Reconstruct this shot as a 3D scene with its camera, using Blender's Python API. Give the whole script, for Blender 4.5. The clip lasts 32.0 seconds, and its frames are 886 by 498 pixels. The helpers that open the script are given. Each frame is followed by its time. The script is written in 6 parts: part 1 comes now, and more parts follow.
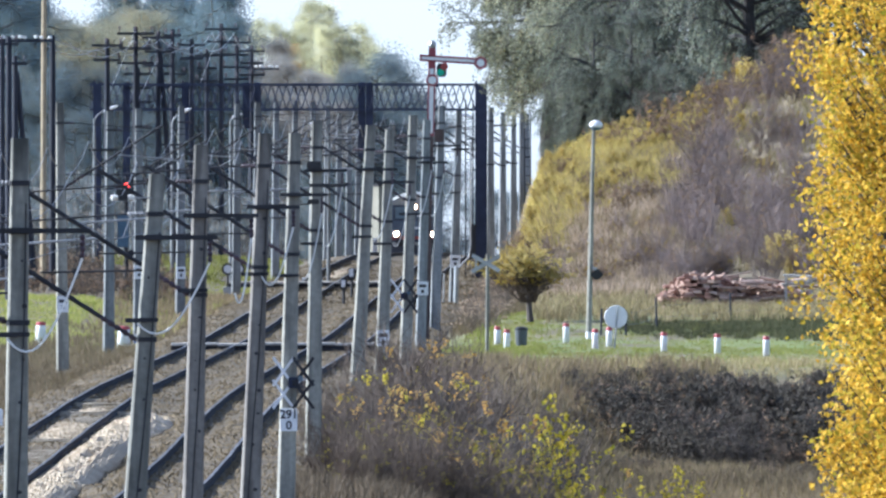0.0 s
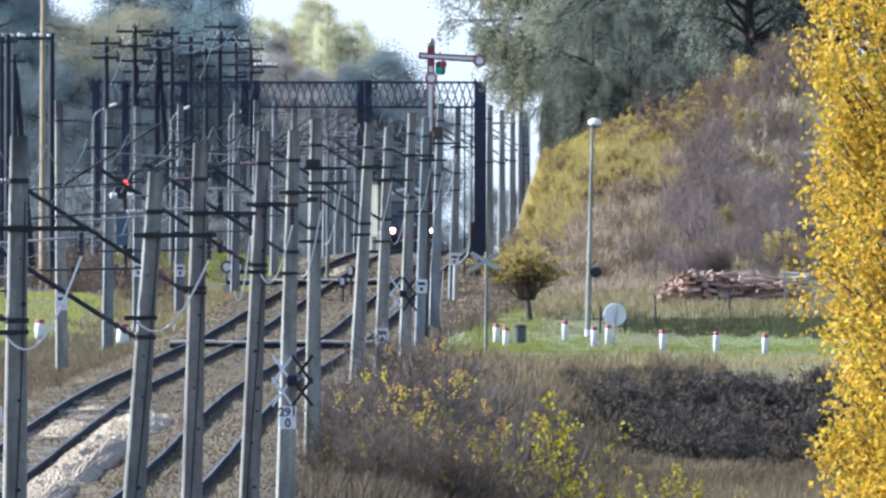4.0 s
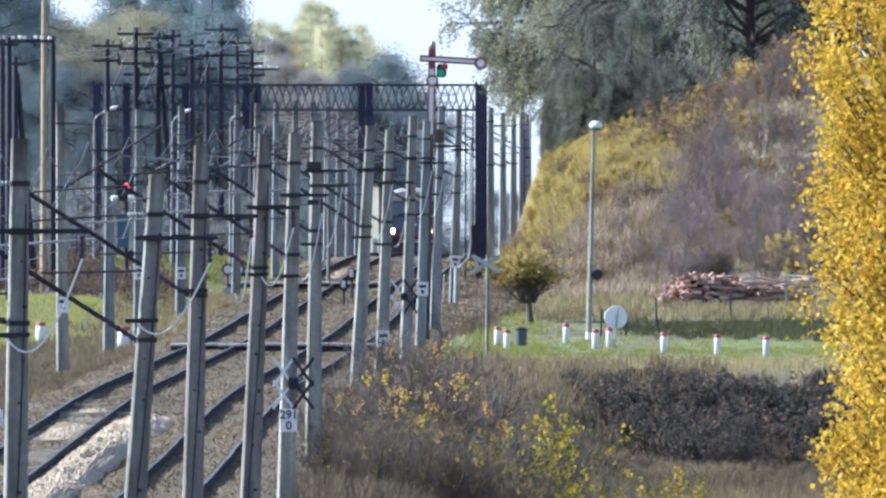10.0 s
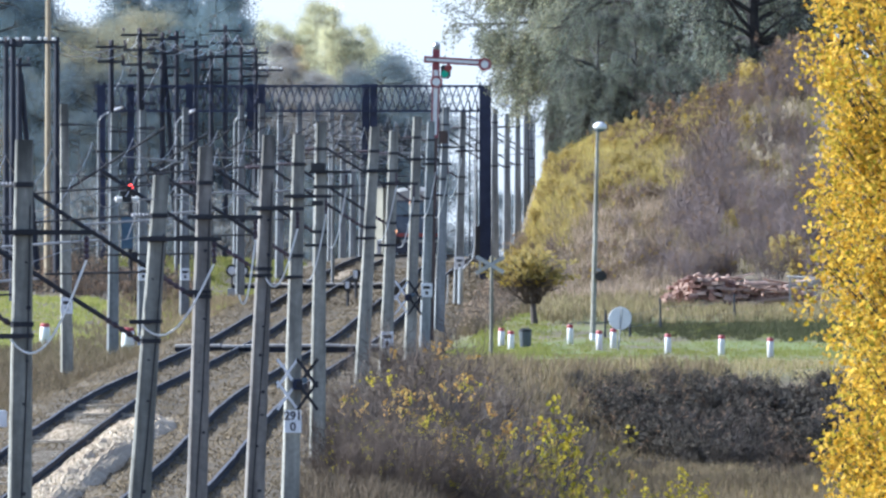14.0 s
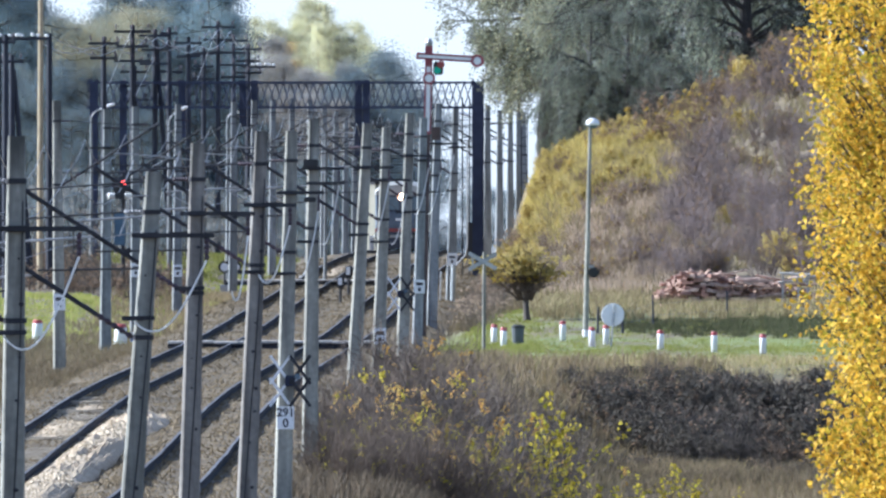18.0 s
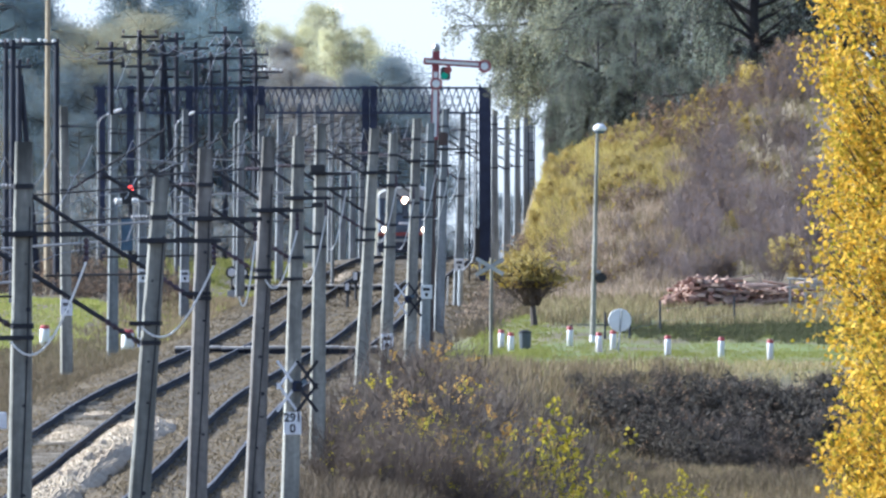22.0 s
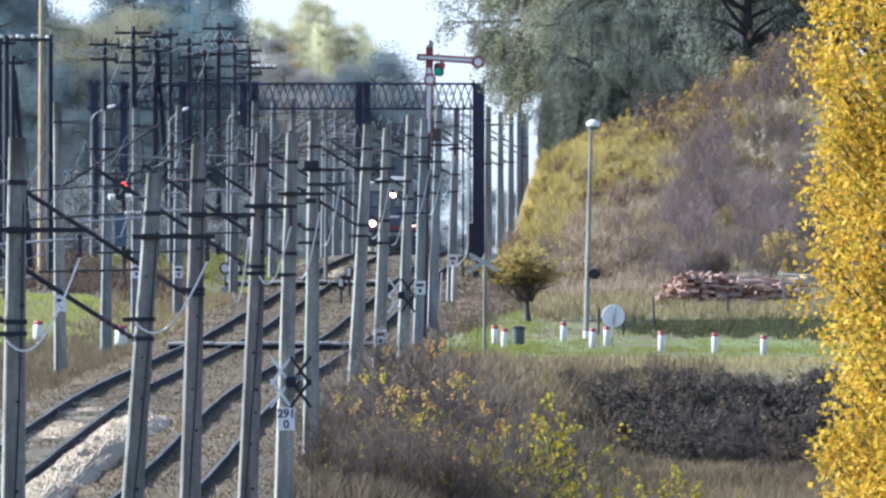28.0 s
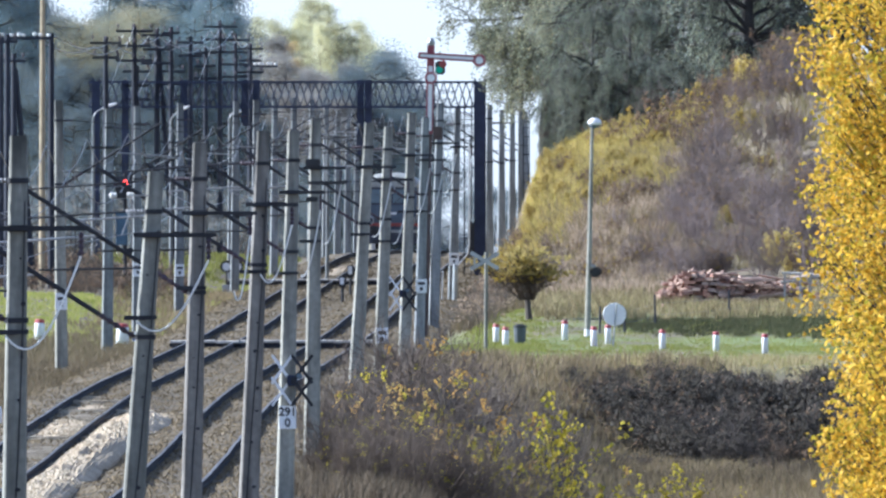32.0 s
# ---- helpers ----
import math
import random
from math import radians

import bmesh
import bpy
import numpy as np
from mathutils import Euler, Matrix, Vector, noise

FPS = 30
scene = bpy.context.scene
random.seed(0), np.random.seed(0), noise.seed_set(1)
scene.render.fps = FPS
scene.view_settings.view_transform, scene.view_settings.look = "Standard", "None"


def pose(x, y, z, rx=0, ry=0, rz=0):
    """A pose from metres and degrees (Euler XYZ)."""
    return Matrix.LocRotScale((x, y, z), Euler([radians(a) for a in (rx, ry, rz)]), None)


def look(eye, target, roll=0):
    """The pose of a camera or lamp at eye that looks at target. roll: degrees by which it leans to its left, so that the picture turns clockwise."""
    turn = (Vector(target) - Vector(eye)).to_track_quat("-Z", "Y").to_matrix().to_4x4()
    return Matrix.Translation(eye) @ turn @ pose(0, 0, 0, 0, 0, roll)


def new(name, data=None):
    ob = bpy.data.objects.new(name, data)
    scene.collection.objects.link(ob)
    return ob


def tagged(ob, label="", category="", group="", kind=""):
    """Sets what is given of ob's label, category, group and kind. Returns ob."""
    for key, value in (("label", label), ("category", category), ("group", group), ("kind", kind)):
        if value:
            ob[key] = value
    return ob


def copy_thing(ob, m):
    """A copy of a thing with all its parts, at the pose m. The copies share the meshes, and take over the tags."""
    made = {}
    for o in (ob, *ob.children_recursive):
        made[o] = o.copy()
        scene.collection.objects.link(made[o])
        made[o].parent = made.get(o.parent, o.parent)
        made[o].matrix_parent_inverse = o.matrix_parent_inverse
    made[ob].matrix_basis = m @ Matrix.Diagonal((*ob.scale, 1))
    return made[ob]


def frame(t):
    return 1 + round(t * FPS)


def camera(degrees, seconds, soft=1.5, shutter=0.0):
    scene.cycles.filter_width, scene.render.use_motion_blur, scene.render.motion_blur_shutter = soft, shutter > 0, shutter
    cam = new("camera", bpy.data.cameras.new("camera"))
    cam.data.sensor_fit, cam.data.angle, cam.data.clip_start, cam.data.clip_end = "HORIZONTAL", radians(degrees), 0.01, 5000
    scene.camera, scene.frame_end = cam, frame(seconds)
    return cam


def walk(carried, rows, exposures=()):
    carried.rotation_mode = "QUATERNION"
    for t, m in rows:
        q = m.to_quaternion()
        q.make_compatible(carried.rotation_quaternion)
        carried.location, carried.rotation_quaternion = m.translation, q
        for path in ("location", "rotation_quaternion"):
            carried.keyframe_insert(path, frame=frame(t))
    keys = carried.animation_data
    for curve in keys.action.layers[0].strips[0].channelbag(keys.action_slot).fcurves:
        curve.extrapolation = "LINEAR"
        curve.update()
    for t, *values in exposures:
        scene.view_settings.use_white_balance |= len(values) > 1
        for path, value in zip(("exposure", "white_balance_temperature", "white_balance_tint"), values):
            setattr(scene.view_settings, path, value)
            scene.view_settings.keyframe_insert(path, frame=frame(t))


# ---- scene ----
# The camera stands on a viaduct 8.7 m above the rails and looks along the line through a very long lens.
EYE = 8.7
cam = camera(1.576, 32.0, soft=2.55)
TREMOR = [  # seconds, yaw, pitch (degrees): a tripod head that shakes a little
    (0.0, 0.0000, 0.0000),
    (0.5, -0.0019, -0.0023),
    (1.0, -0.0015, -0.0019),
    (1.5, -0.0031, -0.0042),
    (2.0, -0.0031, -0.0054),
    (2.5, -0.0046, -0.0061),
    (3.0, -0.0042, -0.0046),
    (3.5, -0.0034, -0.0046),
    (5.5, 0.0027, 0.0011),
    (6.0, 0.0016, 0.0019),
    (6.5, 0.0008, 0.0011),
    (7.0, 0.0019, 0.0004),
    (7.5, -0.0012, -0.0023),
    (8.0, 0.0020, 0.0027),
    (8.5, 0.0008, 0.0015),
    (9.0, 0.0016, 0.0054),
    (9.5, 0.0004, 0.0008),
    (10.0, 0.0000, 0.0008),
    (10.5, 0.0012, 0.0023),
    (11.0, -0.0015, -0.0023),
    (11.5, 0.0038, 0.0019),
    (12.0, 0.0015, -0.0008),
    (12.5, 0.0020, -0.0012),
    (13.0, -0.0004, -0.0027),
    (13.5, 0.0073, 0.0038),
    (14.0, 0.0073, 0.0027),
    (14.5, 0.0000, 0.0008),
    (16.5, 0.0001, 0.0010),
    (17.0, 0.0017, -0.0005),
    (17.5, -0.0053, -0.0031),
    (18.0, -0.0058, -0.0036),
    (18.5, -0.0043, -0.0030),
    (19.0, 0.0025, -0.0022),
    (19.5, -0.0003, -0.0030),
    (20.0, -0.0023, -0.0026),
    (20.5, -0.0054, -0.0033),
    (21.0, 0.0014, -0.0019),
    (21.5, -0.0002, -0.0014),
    (22.0, 0.0069, 0.0059),
    (22.5, 0.0086, 0.0084),
    (23.0, 0.0092, 0.0098),
    (23.5, 0.0002, 0.0064),
    (24.0, 0.0049, 0.0009),
    (24.5, -0.0003, -0.0017),
    (25.0, 0.0046, 0.0001),
    (25.5, -0.0018, 0.0007),
    (27.5, 0.0026, -0.0011),
    (28.0, -0.0046, -0.0014),
    (28.5, -0.0036, -0.0034),
    (29.0, 0.0046, 0.0027),
    (29.5, 0.0005, 0.0014),
    (30.0, 0.0026, -0.0037),
    (30.5, 0.0013, 0.0030),
    (31.0, 0.0015, 0.0004),
    (31.5, -0.0023, -0.0042),
    (32.0, -0.0023, -0.0044),
]
GRADE = 0.00542  # the line climbs 5.4 in 1000 to its crest; heights below are given over this slope
walk(cam, [(t, pose(0, 0, EYE, 90 + p, 0, y)) for t, y, p in TREMOR], exposures=[(0.0, 1.28, 5300, 10), (32.0, 1.28, 5300, 10)])

# ---- daylight: a low autumn sun ahead and to one side, thin haze ----
SUN_EL, SUN_AZ = 28.0, -79.0
world = bpy.data.worlds.new("world")
scene.world = world
world.use_nodes = True
wn = world.node_tree.nodes
sky = wn.new("ShaderNodeTexSky")
sky.sky_type = "NISHITA"
sky.sun_disc = False
sky.sun_elevation, sky.sun_rotation = radians(SUN_EL), radians(SUN_AZ)
sky.dust_density, sky.air_density, sky.ozone_density = 0.2, 1.0, 1.5
wn["Background"].inputs["Strength"].default_value = 0.073
haze = wn.new("ShaderNodeHueSaturation")  # thin haze takes the colour out of the sky
haze.inputs["Saturation"].default_value, haze.inputs["Value"].default_value = 0.5, 1.0
world.node_tree.links.new(sky.outputs[0], haze.inputs["Color"])
tint = wn.new("ShaderNodeVectorMath")
tint.operation = "MULTIPLY"
tint.inputs[1].default_value = (0.92, 1.0, 1.18)
world.node_tree.links.new(haze.outputs[0], tint.inputs[0])
world.node_tree.links.new(tint.outputs[0], wn["Background"].inputs["Color"])
sun = new("sun", bpy.data.lights.new("sun", "SUN"))
sun.data.energy, sun.data.angle, sun.data.color = 5.0, radians(0.6), (1.0, 0.93, 0.82)
_a, _e = radians(SUN_AZ), radians(SUN_EL)
sun.matrix_world = look((900 * math.sin(_a) * math.cos(_e), 900 * math.cos(_a) * math.cos(_e), 900 * math.sin(_e)), (0, 0, 0))


# ---- materials ----
def mat(name, c1, c2, rough=0.8, scale=1.0, fine=12.0, bump=0.3, metal=0.0, vary=0.15, glow=None, stain=None, streak=1.0, head=None):
    """Two scales of noise between two colours, bump from the finer, and a value of its own for each object."""
    m = bpy.data.materials.new(name)
    m.use_nodes = True
    n, l = m.node_tree.nodes, m.node_tree.links
    b = n["Principled BSDF"]
    co = n.new("ShaderNodeTexCoord")
    info = n.new("ShaderNodeObjectInfo")
    add = n.new("ShaderNodeVectorMath")
    l.new(co.outputs["Object"], add.inputs[0])
    l.new(info.outputs["Random"], add.inputs[1])
    n1, n2 = n.new("ShaderNodeTexNoise"), n.new("ShaderNodeTexNoise")
    n1.inputs["Scale"].default_value, n2.inputs["Scale"].default_value = scale, fine
    n1.inputs["Detail"].default_value, n2.inputs["Detail"].default_value = 5, 4
    pull = n.new("ShaderNodeVectorMath")
    pull.operation = "MULTIPLY"
    pull.inputs[1].default_value = (1, 1, streak)
    l.new(add.outputs[0], pull.inputs[0])
    l.new(pull.outputs[0], n1.inputs["Vector"])
    l.new(add.outputs[0], n2.inputs["Vector"])
    ramp = n.new("ShaderNodeValToRGB")
    ramp.color_ramp.elements[0].position, ramp.color_ramp.elements[1].position = 0.32, 0.68
    ramp.color_ramp.elements[0].color, ramp.color_ramp.elements[1].color = (*c1, 1), (*c2, 1)
    if stain:
        e = ramp.color_ramp.elements.new(0.8)
        e.color = (*stain, 1)
    l.new(n1.outputs["Fac"], ramp.inputs["Fac"])
    hsv = n.new("ShaderNodeHueSaturation")
    l.new(ramp.outputs["Color"], hsv.inputs["Color"])
    mr = n.new("ShaderNodeMapRange")
    mr.inputs["From Min"].default_value, mr.inputs["From Max"].default_value = 0.25, 0.75
    mr.inputs["To Min"].default_value, mr.inputs["To Max"].default_value = 1 - 1.2 * vary, 1 + 1.2 * vary
    l.new(n2.outputs["Fac"], mr.inputs["Value"])
    mr2 = n.new("ShaderNodeMapRange")
    mr2.inputs["To Min"].default_value, mr2.inputs["To Max"].default_value = 1 - vary, 1 + vary
    l.new(info.outputs["Random"], mr2.inputs["Value"])
    mul = n.new("ShaderNodeMath")
    mul.operation = "MULTIPLY"
    l.new(mr.outputs[0], mul.inputs[0])
    l.new(mr2.outputs[0], mul.inputs[1])
    l.new(mul.outputs[0], hsv.inputs["Value"])
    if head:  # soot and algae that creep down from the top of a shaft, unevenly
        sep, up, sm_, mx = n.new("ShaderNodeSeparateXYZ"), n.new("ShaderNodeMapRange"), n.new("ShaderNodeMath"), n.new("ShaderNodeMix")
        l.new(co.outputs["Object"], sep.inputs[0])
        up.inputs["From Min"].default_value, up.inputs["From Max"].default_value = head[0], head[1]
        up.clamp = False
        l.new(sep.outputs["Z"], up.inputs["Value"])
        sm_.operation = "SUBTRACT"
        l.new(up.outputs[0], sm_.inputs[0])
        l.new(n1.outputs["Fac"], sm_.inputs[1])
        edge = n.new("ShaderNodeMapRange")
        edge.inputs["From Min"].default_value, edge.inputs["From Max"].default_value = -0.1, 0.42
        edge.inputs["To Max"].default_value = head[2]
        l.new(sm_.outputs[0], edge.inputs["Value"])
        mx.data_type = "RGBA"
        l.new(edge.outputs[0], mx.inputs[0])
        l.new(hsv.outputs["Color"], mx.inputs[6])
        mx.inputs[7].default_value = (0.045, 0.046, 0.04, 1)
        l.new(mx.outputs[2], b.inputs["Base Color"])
    else:
        l.new(hsv.outputs["Color"], b.inputs["Base Color"])
    b.inputs["Roughness"].default_value, b.inputs["Metallic"].default_value = rough, metal
    if bump:
        bp = n.new("ShaderNodeBump")
        bp.inputs["Strength"].default_value, bp.inputs["Distance"].default_value = bump, 0.02
        l.new(n2.outputs["Fac"], bp.inputs["Height"])
        l.new(bp.outputs["Normal"], b.inputs["Normal"])
    if glow:
        b.inputs["Emission Color"].default_value = (*glow[:3], 1)
        b.inputs["Emission Strength"].default_value = glow[3]
    return m


def leaf_mat(name, cols, through_light=0.45, vary=0.25, sheer=0.0):
    """Leaves: a colour for each leaf from a ramp, part of the light comes through; sheer: the share of open air in a
    spray of leaves, which also softens far crowns like haze.
    """
    m = bpy.data.materials.new(name)
    m.use_nodes = True
    n, l = m.node_tree.nodes, m.node_tree.links
    b, out = n["Principled BSDF"], n["Material Output"]
    geo, info = n.new("ShaderNodeNewGeometry"), n.new("ShaderNodeObjectInfo")
    ramp = n.new("ShaderNodeValToRGB")
    ramp.color_ramp.elements[0].color, ramp.color_ramp.elements[1].color = (*cols[0], 1), (*cols[-1], 1)
    for i, c in enumerate(cols[1:-1]):
        e = ramp.color_ramp.elements.new((i + 1) / (len(cols) - 1))
        e.color = (*c, 1)
    l.new(geo.outputs["Random Per Island"], ramp.inputs["Fac"])
    hsv = n.new("ShaderNodeHueSaturation")
    l.new(ramp.outputs["Color"], hsv.inputs["Color"])
    mr = n.new("ShaderNodeMapRange")
    mr.inputs["To Min"].default_value, mr.inputs["To Max"].default_value = 1 - vary, 1 + vary
    l.new(info.outputs["Random"], mr.inputs["Value"])
    l.new(mr.outputs[0], hsv.inputs["Value"])
    b.inputs["Roughness"].default_value, b.inputs["Specular IOR Level"].default_value = 0.7, 0.15
    l.new(hsv.outputs["Color"], b.inputs["Base Color"])
    tr, mix = n.new("ShaderNodeBsdfTranslucent"), n.new("ShaderNodeMixShader")
    l.new(hsv.outputs["Color"], tr.inputs["Color"])
    mix.inputs[0].default_value = through_light
    l.new(b.outputs[0], mix.inputs[1])
    l.new(tr.outputs[0], mix.inputs[2])
    if sheer:
        air, veil = n.new("ShaderNodeBsdfTransparent"), n.new("ShaderNodeMixShader")
        veil.inputs[0].default_value = sheer
        l.new(mix.outputs[0], veil.inputs[1])
        l.new(air.outputs[0], veil.inputs[2])
        l.new(veil.outputs[0], out.inputs["Surface"])
    else:
        l.new(mix.outputs[0], out.inputs["Surface"])
    return m


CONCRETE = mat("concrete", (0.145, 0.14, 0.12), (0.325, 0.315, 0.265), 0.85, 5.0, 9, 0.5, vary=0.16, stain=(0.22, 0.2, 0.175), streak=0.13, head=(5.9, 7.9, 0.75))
# concrete of far masts and lamp posts, tinted blue for distance haze
CONCRETE_HAZED = mat("hazed_concrete", (0.132, 0.14, 0.142), (0.28, 0.292, 0.292), 0.85, 5.0, 9, 0.5, vary=0.16, stain=(0.2, 0.21, 0.215), streak=0.13, head=(5.9, 7.9, 0.75))
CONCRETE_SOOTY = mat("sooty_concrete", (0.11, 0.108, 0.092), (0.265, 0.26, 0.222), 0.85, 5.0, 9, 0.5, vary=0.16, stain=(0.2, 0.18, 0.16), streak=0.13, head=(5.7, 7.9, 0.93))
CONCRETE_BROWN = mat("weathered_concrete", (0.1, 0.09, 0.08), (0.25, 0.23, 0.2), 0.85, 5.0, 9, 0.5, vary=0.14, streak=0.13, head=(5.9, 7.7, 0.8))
STEEL_DARK = mat("dark_painted_steel", (0.012, 0.013, 0.017), (0.028, 0.028, 0.034), 0.75, 2, 20, 0.2)
# dark steel; the extra blue in it is distance haze
STEEL_BLUE = mat("blue_black_steel_hazed", (0.02, 0.026, 0.052), (0.034, 0.042, 0.08), 0.85, 2, 20, 0.2)
STEEL_GREY = mat("galvanised_steel", (0.3, 0.31, 0.32), (0.42, 0.42, 0.42), 0.45, 3, 25, 0.2, metal=0.6)
RAIL = mat("rail_steel", (0.009, 0.01, 0.016), (0.02, 0.02, 0.027), 1.0, 3, 25, 0.2, metal=0.0)
RAIL_TOP = mat("worn_rail_head", (0.04, 0.043, 0.055), (0.15, 0.15, 0.16), 0.7, 0.9, 25, 0.05, metal=0.2, vary=0.3)
BALLAST = mat("ballast", (0.05, 0.037, 0.02), (0.15, 0.113, 0.06), 0.95, 0.5, 9, 1.0, vary=0.3, stain=(0.22, 0.172, 0.1))
GRAVEL = mat("pale_gravel", (0.36, 0.27, 0.165), (0.64, 0.52, 0.36), 0.9, 1.2, 14, 1.0, vary=0.22)
WHITE = mat("white_paint", (0.72, 0.72, 0.72), (0.82, 0.82, 0.82), 0.5, 3, 20, 0.1, vary=0.06)
RED = mat("red_paint", (0.3, 0.045, 0.055), (0.42, 0.08, 0.085), 0.5, 3, 20, 0.1, vary=0.1)
CABLE_WHITE = mat("pale_cable", (0.72, 0.71, 0.66), (0.84, 0.83, 0.78), 0.5, 3, 20, 0.0, vary=0.05)
WIRE = mat("copper_wire", (0.1, 0.1, 0.1), (0.16, 0.15, 0.14), 0.5, 3, 20, 0.0, metal=0.5)
WIRE_PALE = mat("aluminium_wire", (0.42, 0.44, 0.46), (0.5, 0.5, 0.52), 0.65, 3, 20, 0.0, metal=0.1)
INSULATOR = mat("pale_porcelain", (0.2, 0.2, 0.21), (0.28, 0.28, 0.29), 0.5, 3, 20, 0.0, vary=0.1)
INSULATOR_BROWN = mat("dark_porcelain", (0.035, 0.024, 0.034), (0.065, 0.04, 0.055), 0.6, 3, 20, 0.0)
# creosote-dark wood with the blue of haze added to its colour
WOOD_DARK = mat("creosoted_wood_hazed", (0.012, 0.015, 0.026), (0.028, 0.031, 0.044), 0.85, 1.5, 18, 0.4)
WOOD_TAN = mat("pale_pole_wood", (0.27, 0.215, 0.135), (0.38, 0.305, 0.195), 0.8, 1.5, 18, 0.3)
PLANK = mat("weathered_plank", (0.34, 0.32, 0.29), (0.5, 0.47, 0.43), 0.9, 2, 25, 0.5, vary=0.18)
BLACK = mat("black_paint", (0.012, 0.012, 0.013), (0.022, 0.022, 0.024), 0.5, 3, 20, 0.0)
BLACK_MARK = mat("black_marking", (0.03, 0.03, 0.035), (0.05, 0.05, 0.055), 0.6, 3, 20, 0.0)
LAMP_ON = mat("headlamp_lit", (0.9, 0.85, 0.7), (1, 0.95, 0.8), 0.3, 3, 20, 0.0, vary=0, glow=(1.0, 0.8, 0.52, 26))
# orange glare round the lit bulbs, made as a glowing ring
LAMP_EDGE = mat("headlamp_halo", (0.9, 0.6, 0.4), (1, 0.7, 0.4), 0.3, 3, 20, 0.0, vary=0, glow=(1.0, 0.4, 0.14, 1.6))
RED_LIGHT = mat("red_lens_lit", (0.8, 0.05, 0.04), (0.9, 0.08, 0.06), 0.3, 3, 20, 0.0, vary=0, glow=(1.0, 0.06, 0.04, 2.6))
GREEN_GLASS = mat("green_lens", (0.0, 0.2, 0.13), (0.02, 0.28, 0.18), 0.15, 3, 20, 0.0, vary=0, glow=(0.0, 0.5, 0.3, 0.06))
# glass colour raised towards blue for the sky it would reflect
GLASS_DARK = mat("sky_tinted_glass", (0.09, 0.13, 0.17), (0.13, 0.18, 0.22), 0.08, 1, 5, 0.0, vary=0.05)


# ---- building helpers ----
class Shape:
    """Collects boxes, tubes and faces, and links them as one mesh."""

    def __init__(self):
        self.v, self.f = [], []

    def add(self, v, f):
        k = len(self.v)
        self.v += [tuple(p) for p in v]
        self.f += [tuple(i + k for i in q) for q in f]
        return self

    def box(self, x0, x1, y0, y1, z0, z1, m=None):
        v = [Vector((x, y, z)) for z in (z0, z1) for y in (y0, y1) for x in (x0, x1)]
        if m is not None:
            v = [m @ p for p in v]
        return self.add(v, [(0, 2, 3, 1), (4, 5, 7, 6), (0, 1, 5, 4), (2, 6, 7, 3), (0, 4, 6, 2), (1, 3, 7, 5)])

    def block(self, x0, x1, y0, y1, z0, z1, c=0.01):
        """A box with chamfered edges all round."""
        bm = bmesh.new()
        bmesh.ops.create_cube(bm, size=1)
        for p in bm.verts:
            p.co = Vector(((x0 + x1) / 2 + p.co.x * (x1 - x0), (y0 + y1) / 2 + p.co.y * (y1 - y0), (z0 + z1) / 2 + p.co.z * (z1 - z0)))
        bmesh.ops.bevel(bm, geom=bm.edges[:], offset=c, segments=2, affect="EDGES")
        bm.verts.index_update()
        self.add([p.co.copy() for p in bm.verts], [[p.index for p in f.verts] for f in bm.faces])
        bm.free()
        return self

    def tube(self, pts, radii, n=6, cap=True):
        pts = [Vector(p) for p in pts]
        if not hasattr(radii, "__len__"):
            radii = [radii] * len(pts)
        v, f = [], []
        for i, p in enumerate(pts):
            d = (pts[min(i + 1, len(pts) - 1)] - pts[max(i - 1, 0)]).normalized()
            s = d.cross(Vector((0.13, 0.99, 0.05)) if abs(d.y) < 0.9 else Vector((1, 0, 0))).normalized()
            u = s.cross(d)
            v += [p + float(radii[i]) * (math.cos(a) * s + math.sin(a) * u) for a in (2 * math.pi * j / n for j in range(n))]
        for i in range(len(pts) - 1):
            f += [(i * n + j, i * n + (j + 1) % n, (i + 1) * n + (j + 1) % n, (i + 1) * n + j) for j in range(n)]
        if cap:
            f += [tuple(reversed(range(n))), tuple(range((len(pts) - 1) * n, len(pts) * n))]
        return self.add(v, f)

    def prism(self, a, b, r0, r1, c=0.14, n=5, yaw=0.0):
        """A tapered square shaft with chamfered corners from a to b."""
        a, b = Vector(a), Vector(b)
        v, f = [], []
        for i in range(n):
            u = i / (n - 1)
            p, r = a.lerp(b, u), r0 + (r1 - r0) * u
            k = r * (1 - c)
            v += [p + Matrix.Rotation(yaw, 3, "Z") @ Vector(q) for q in ((-k, -r, 0), (k, -r, 0), (r, -k, 0), (r, k, 0), (k, r, 0), (-k, r, 0), (-r, k, 0), (-r, -k, 0))]
        f = [(i * 8 + j, i * 8 + (j + 1) % 8, i * 8 + 8 + (j + 1) % 8, i * 8 + 8 + j) for i in range(n - 1) for j in range(8)]
        return self.add(v, f + [tuple(reversed(range(8))), tuple(range((n - 1) * 8, n * 8))])

    def lathe(self, profile, n=12, m=None):
        """Turned about z: rows of radius and height."""
        v = [Vector((r * math.cos(2 * math.pi * j / n), r * math.sin(2 * math.pi * j / n), z)) for r, z in profile for j in range(n)]
        if m is not None:
            v = [m @ p for p in v]
        k = len(profile)
        f = [(i * n + j, i * n + (j + 1) % n, (i + 1) * n + (j + 1) % n, (i + 1) * n + j) for i in range(k - 1) for j in range(n)]
        f += [tuple(reversed(range(n))), tuple(range((k - 1) * n, k * n))]
        return self.add(v, f)

    def data(self, name, material, smooth=False):
        me = bpy.data.meshes.new(name)
        me.from_pydata([(x, y, z + GRADE * y) for x, y, z in self.v], [], self.f)
        if smooth:
            me.shade_smooth()
        me.materials.append(material)
        me.update()
        return me


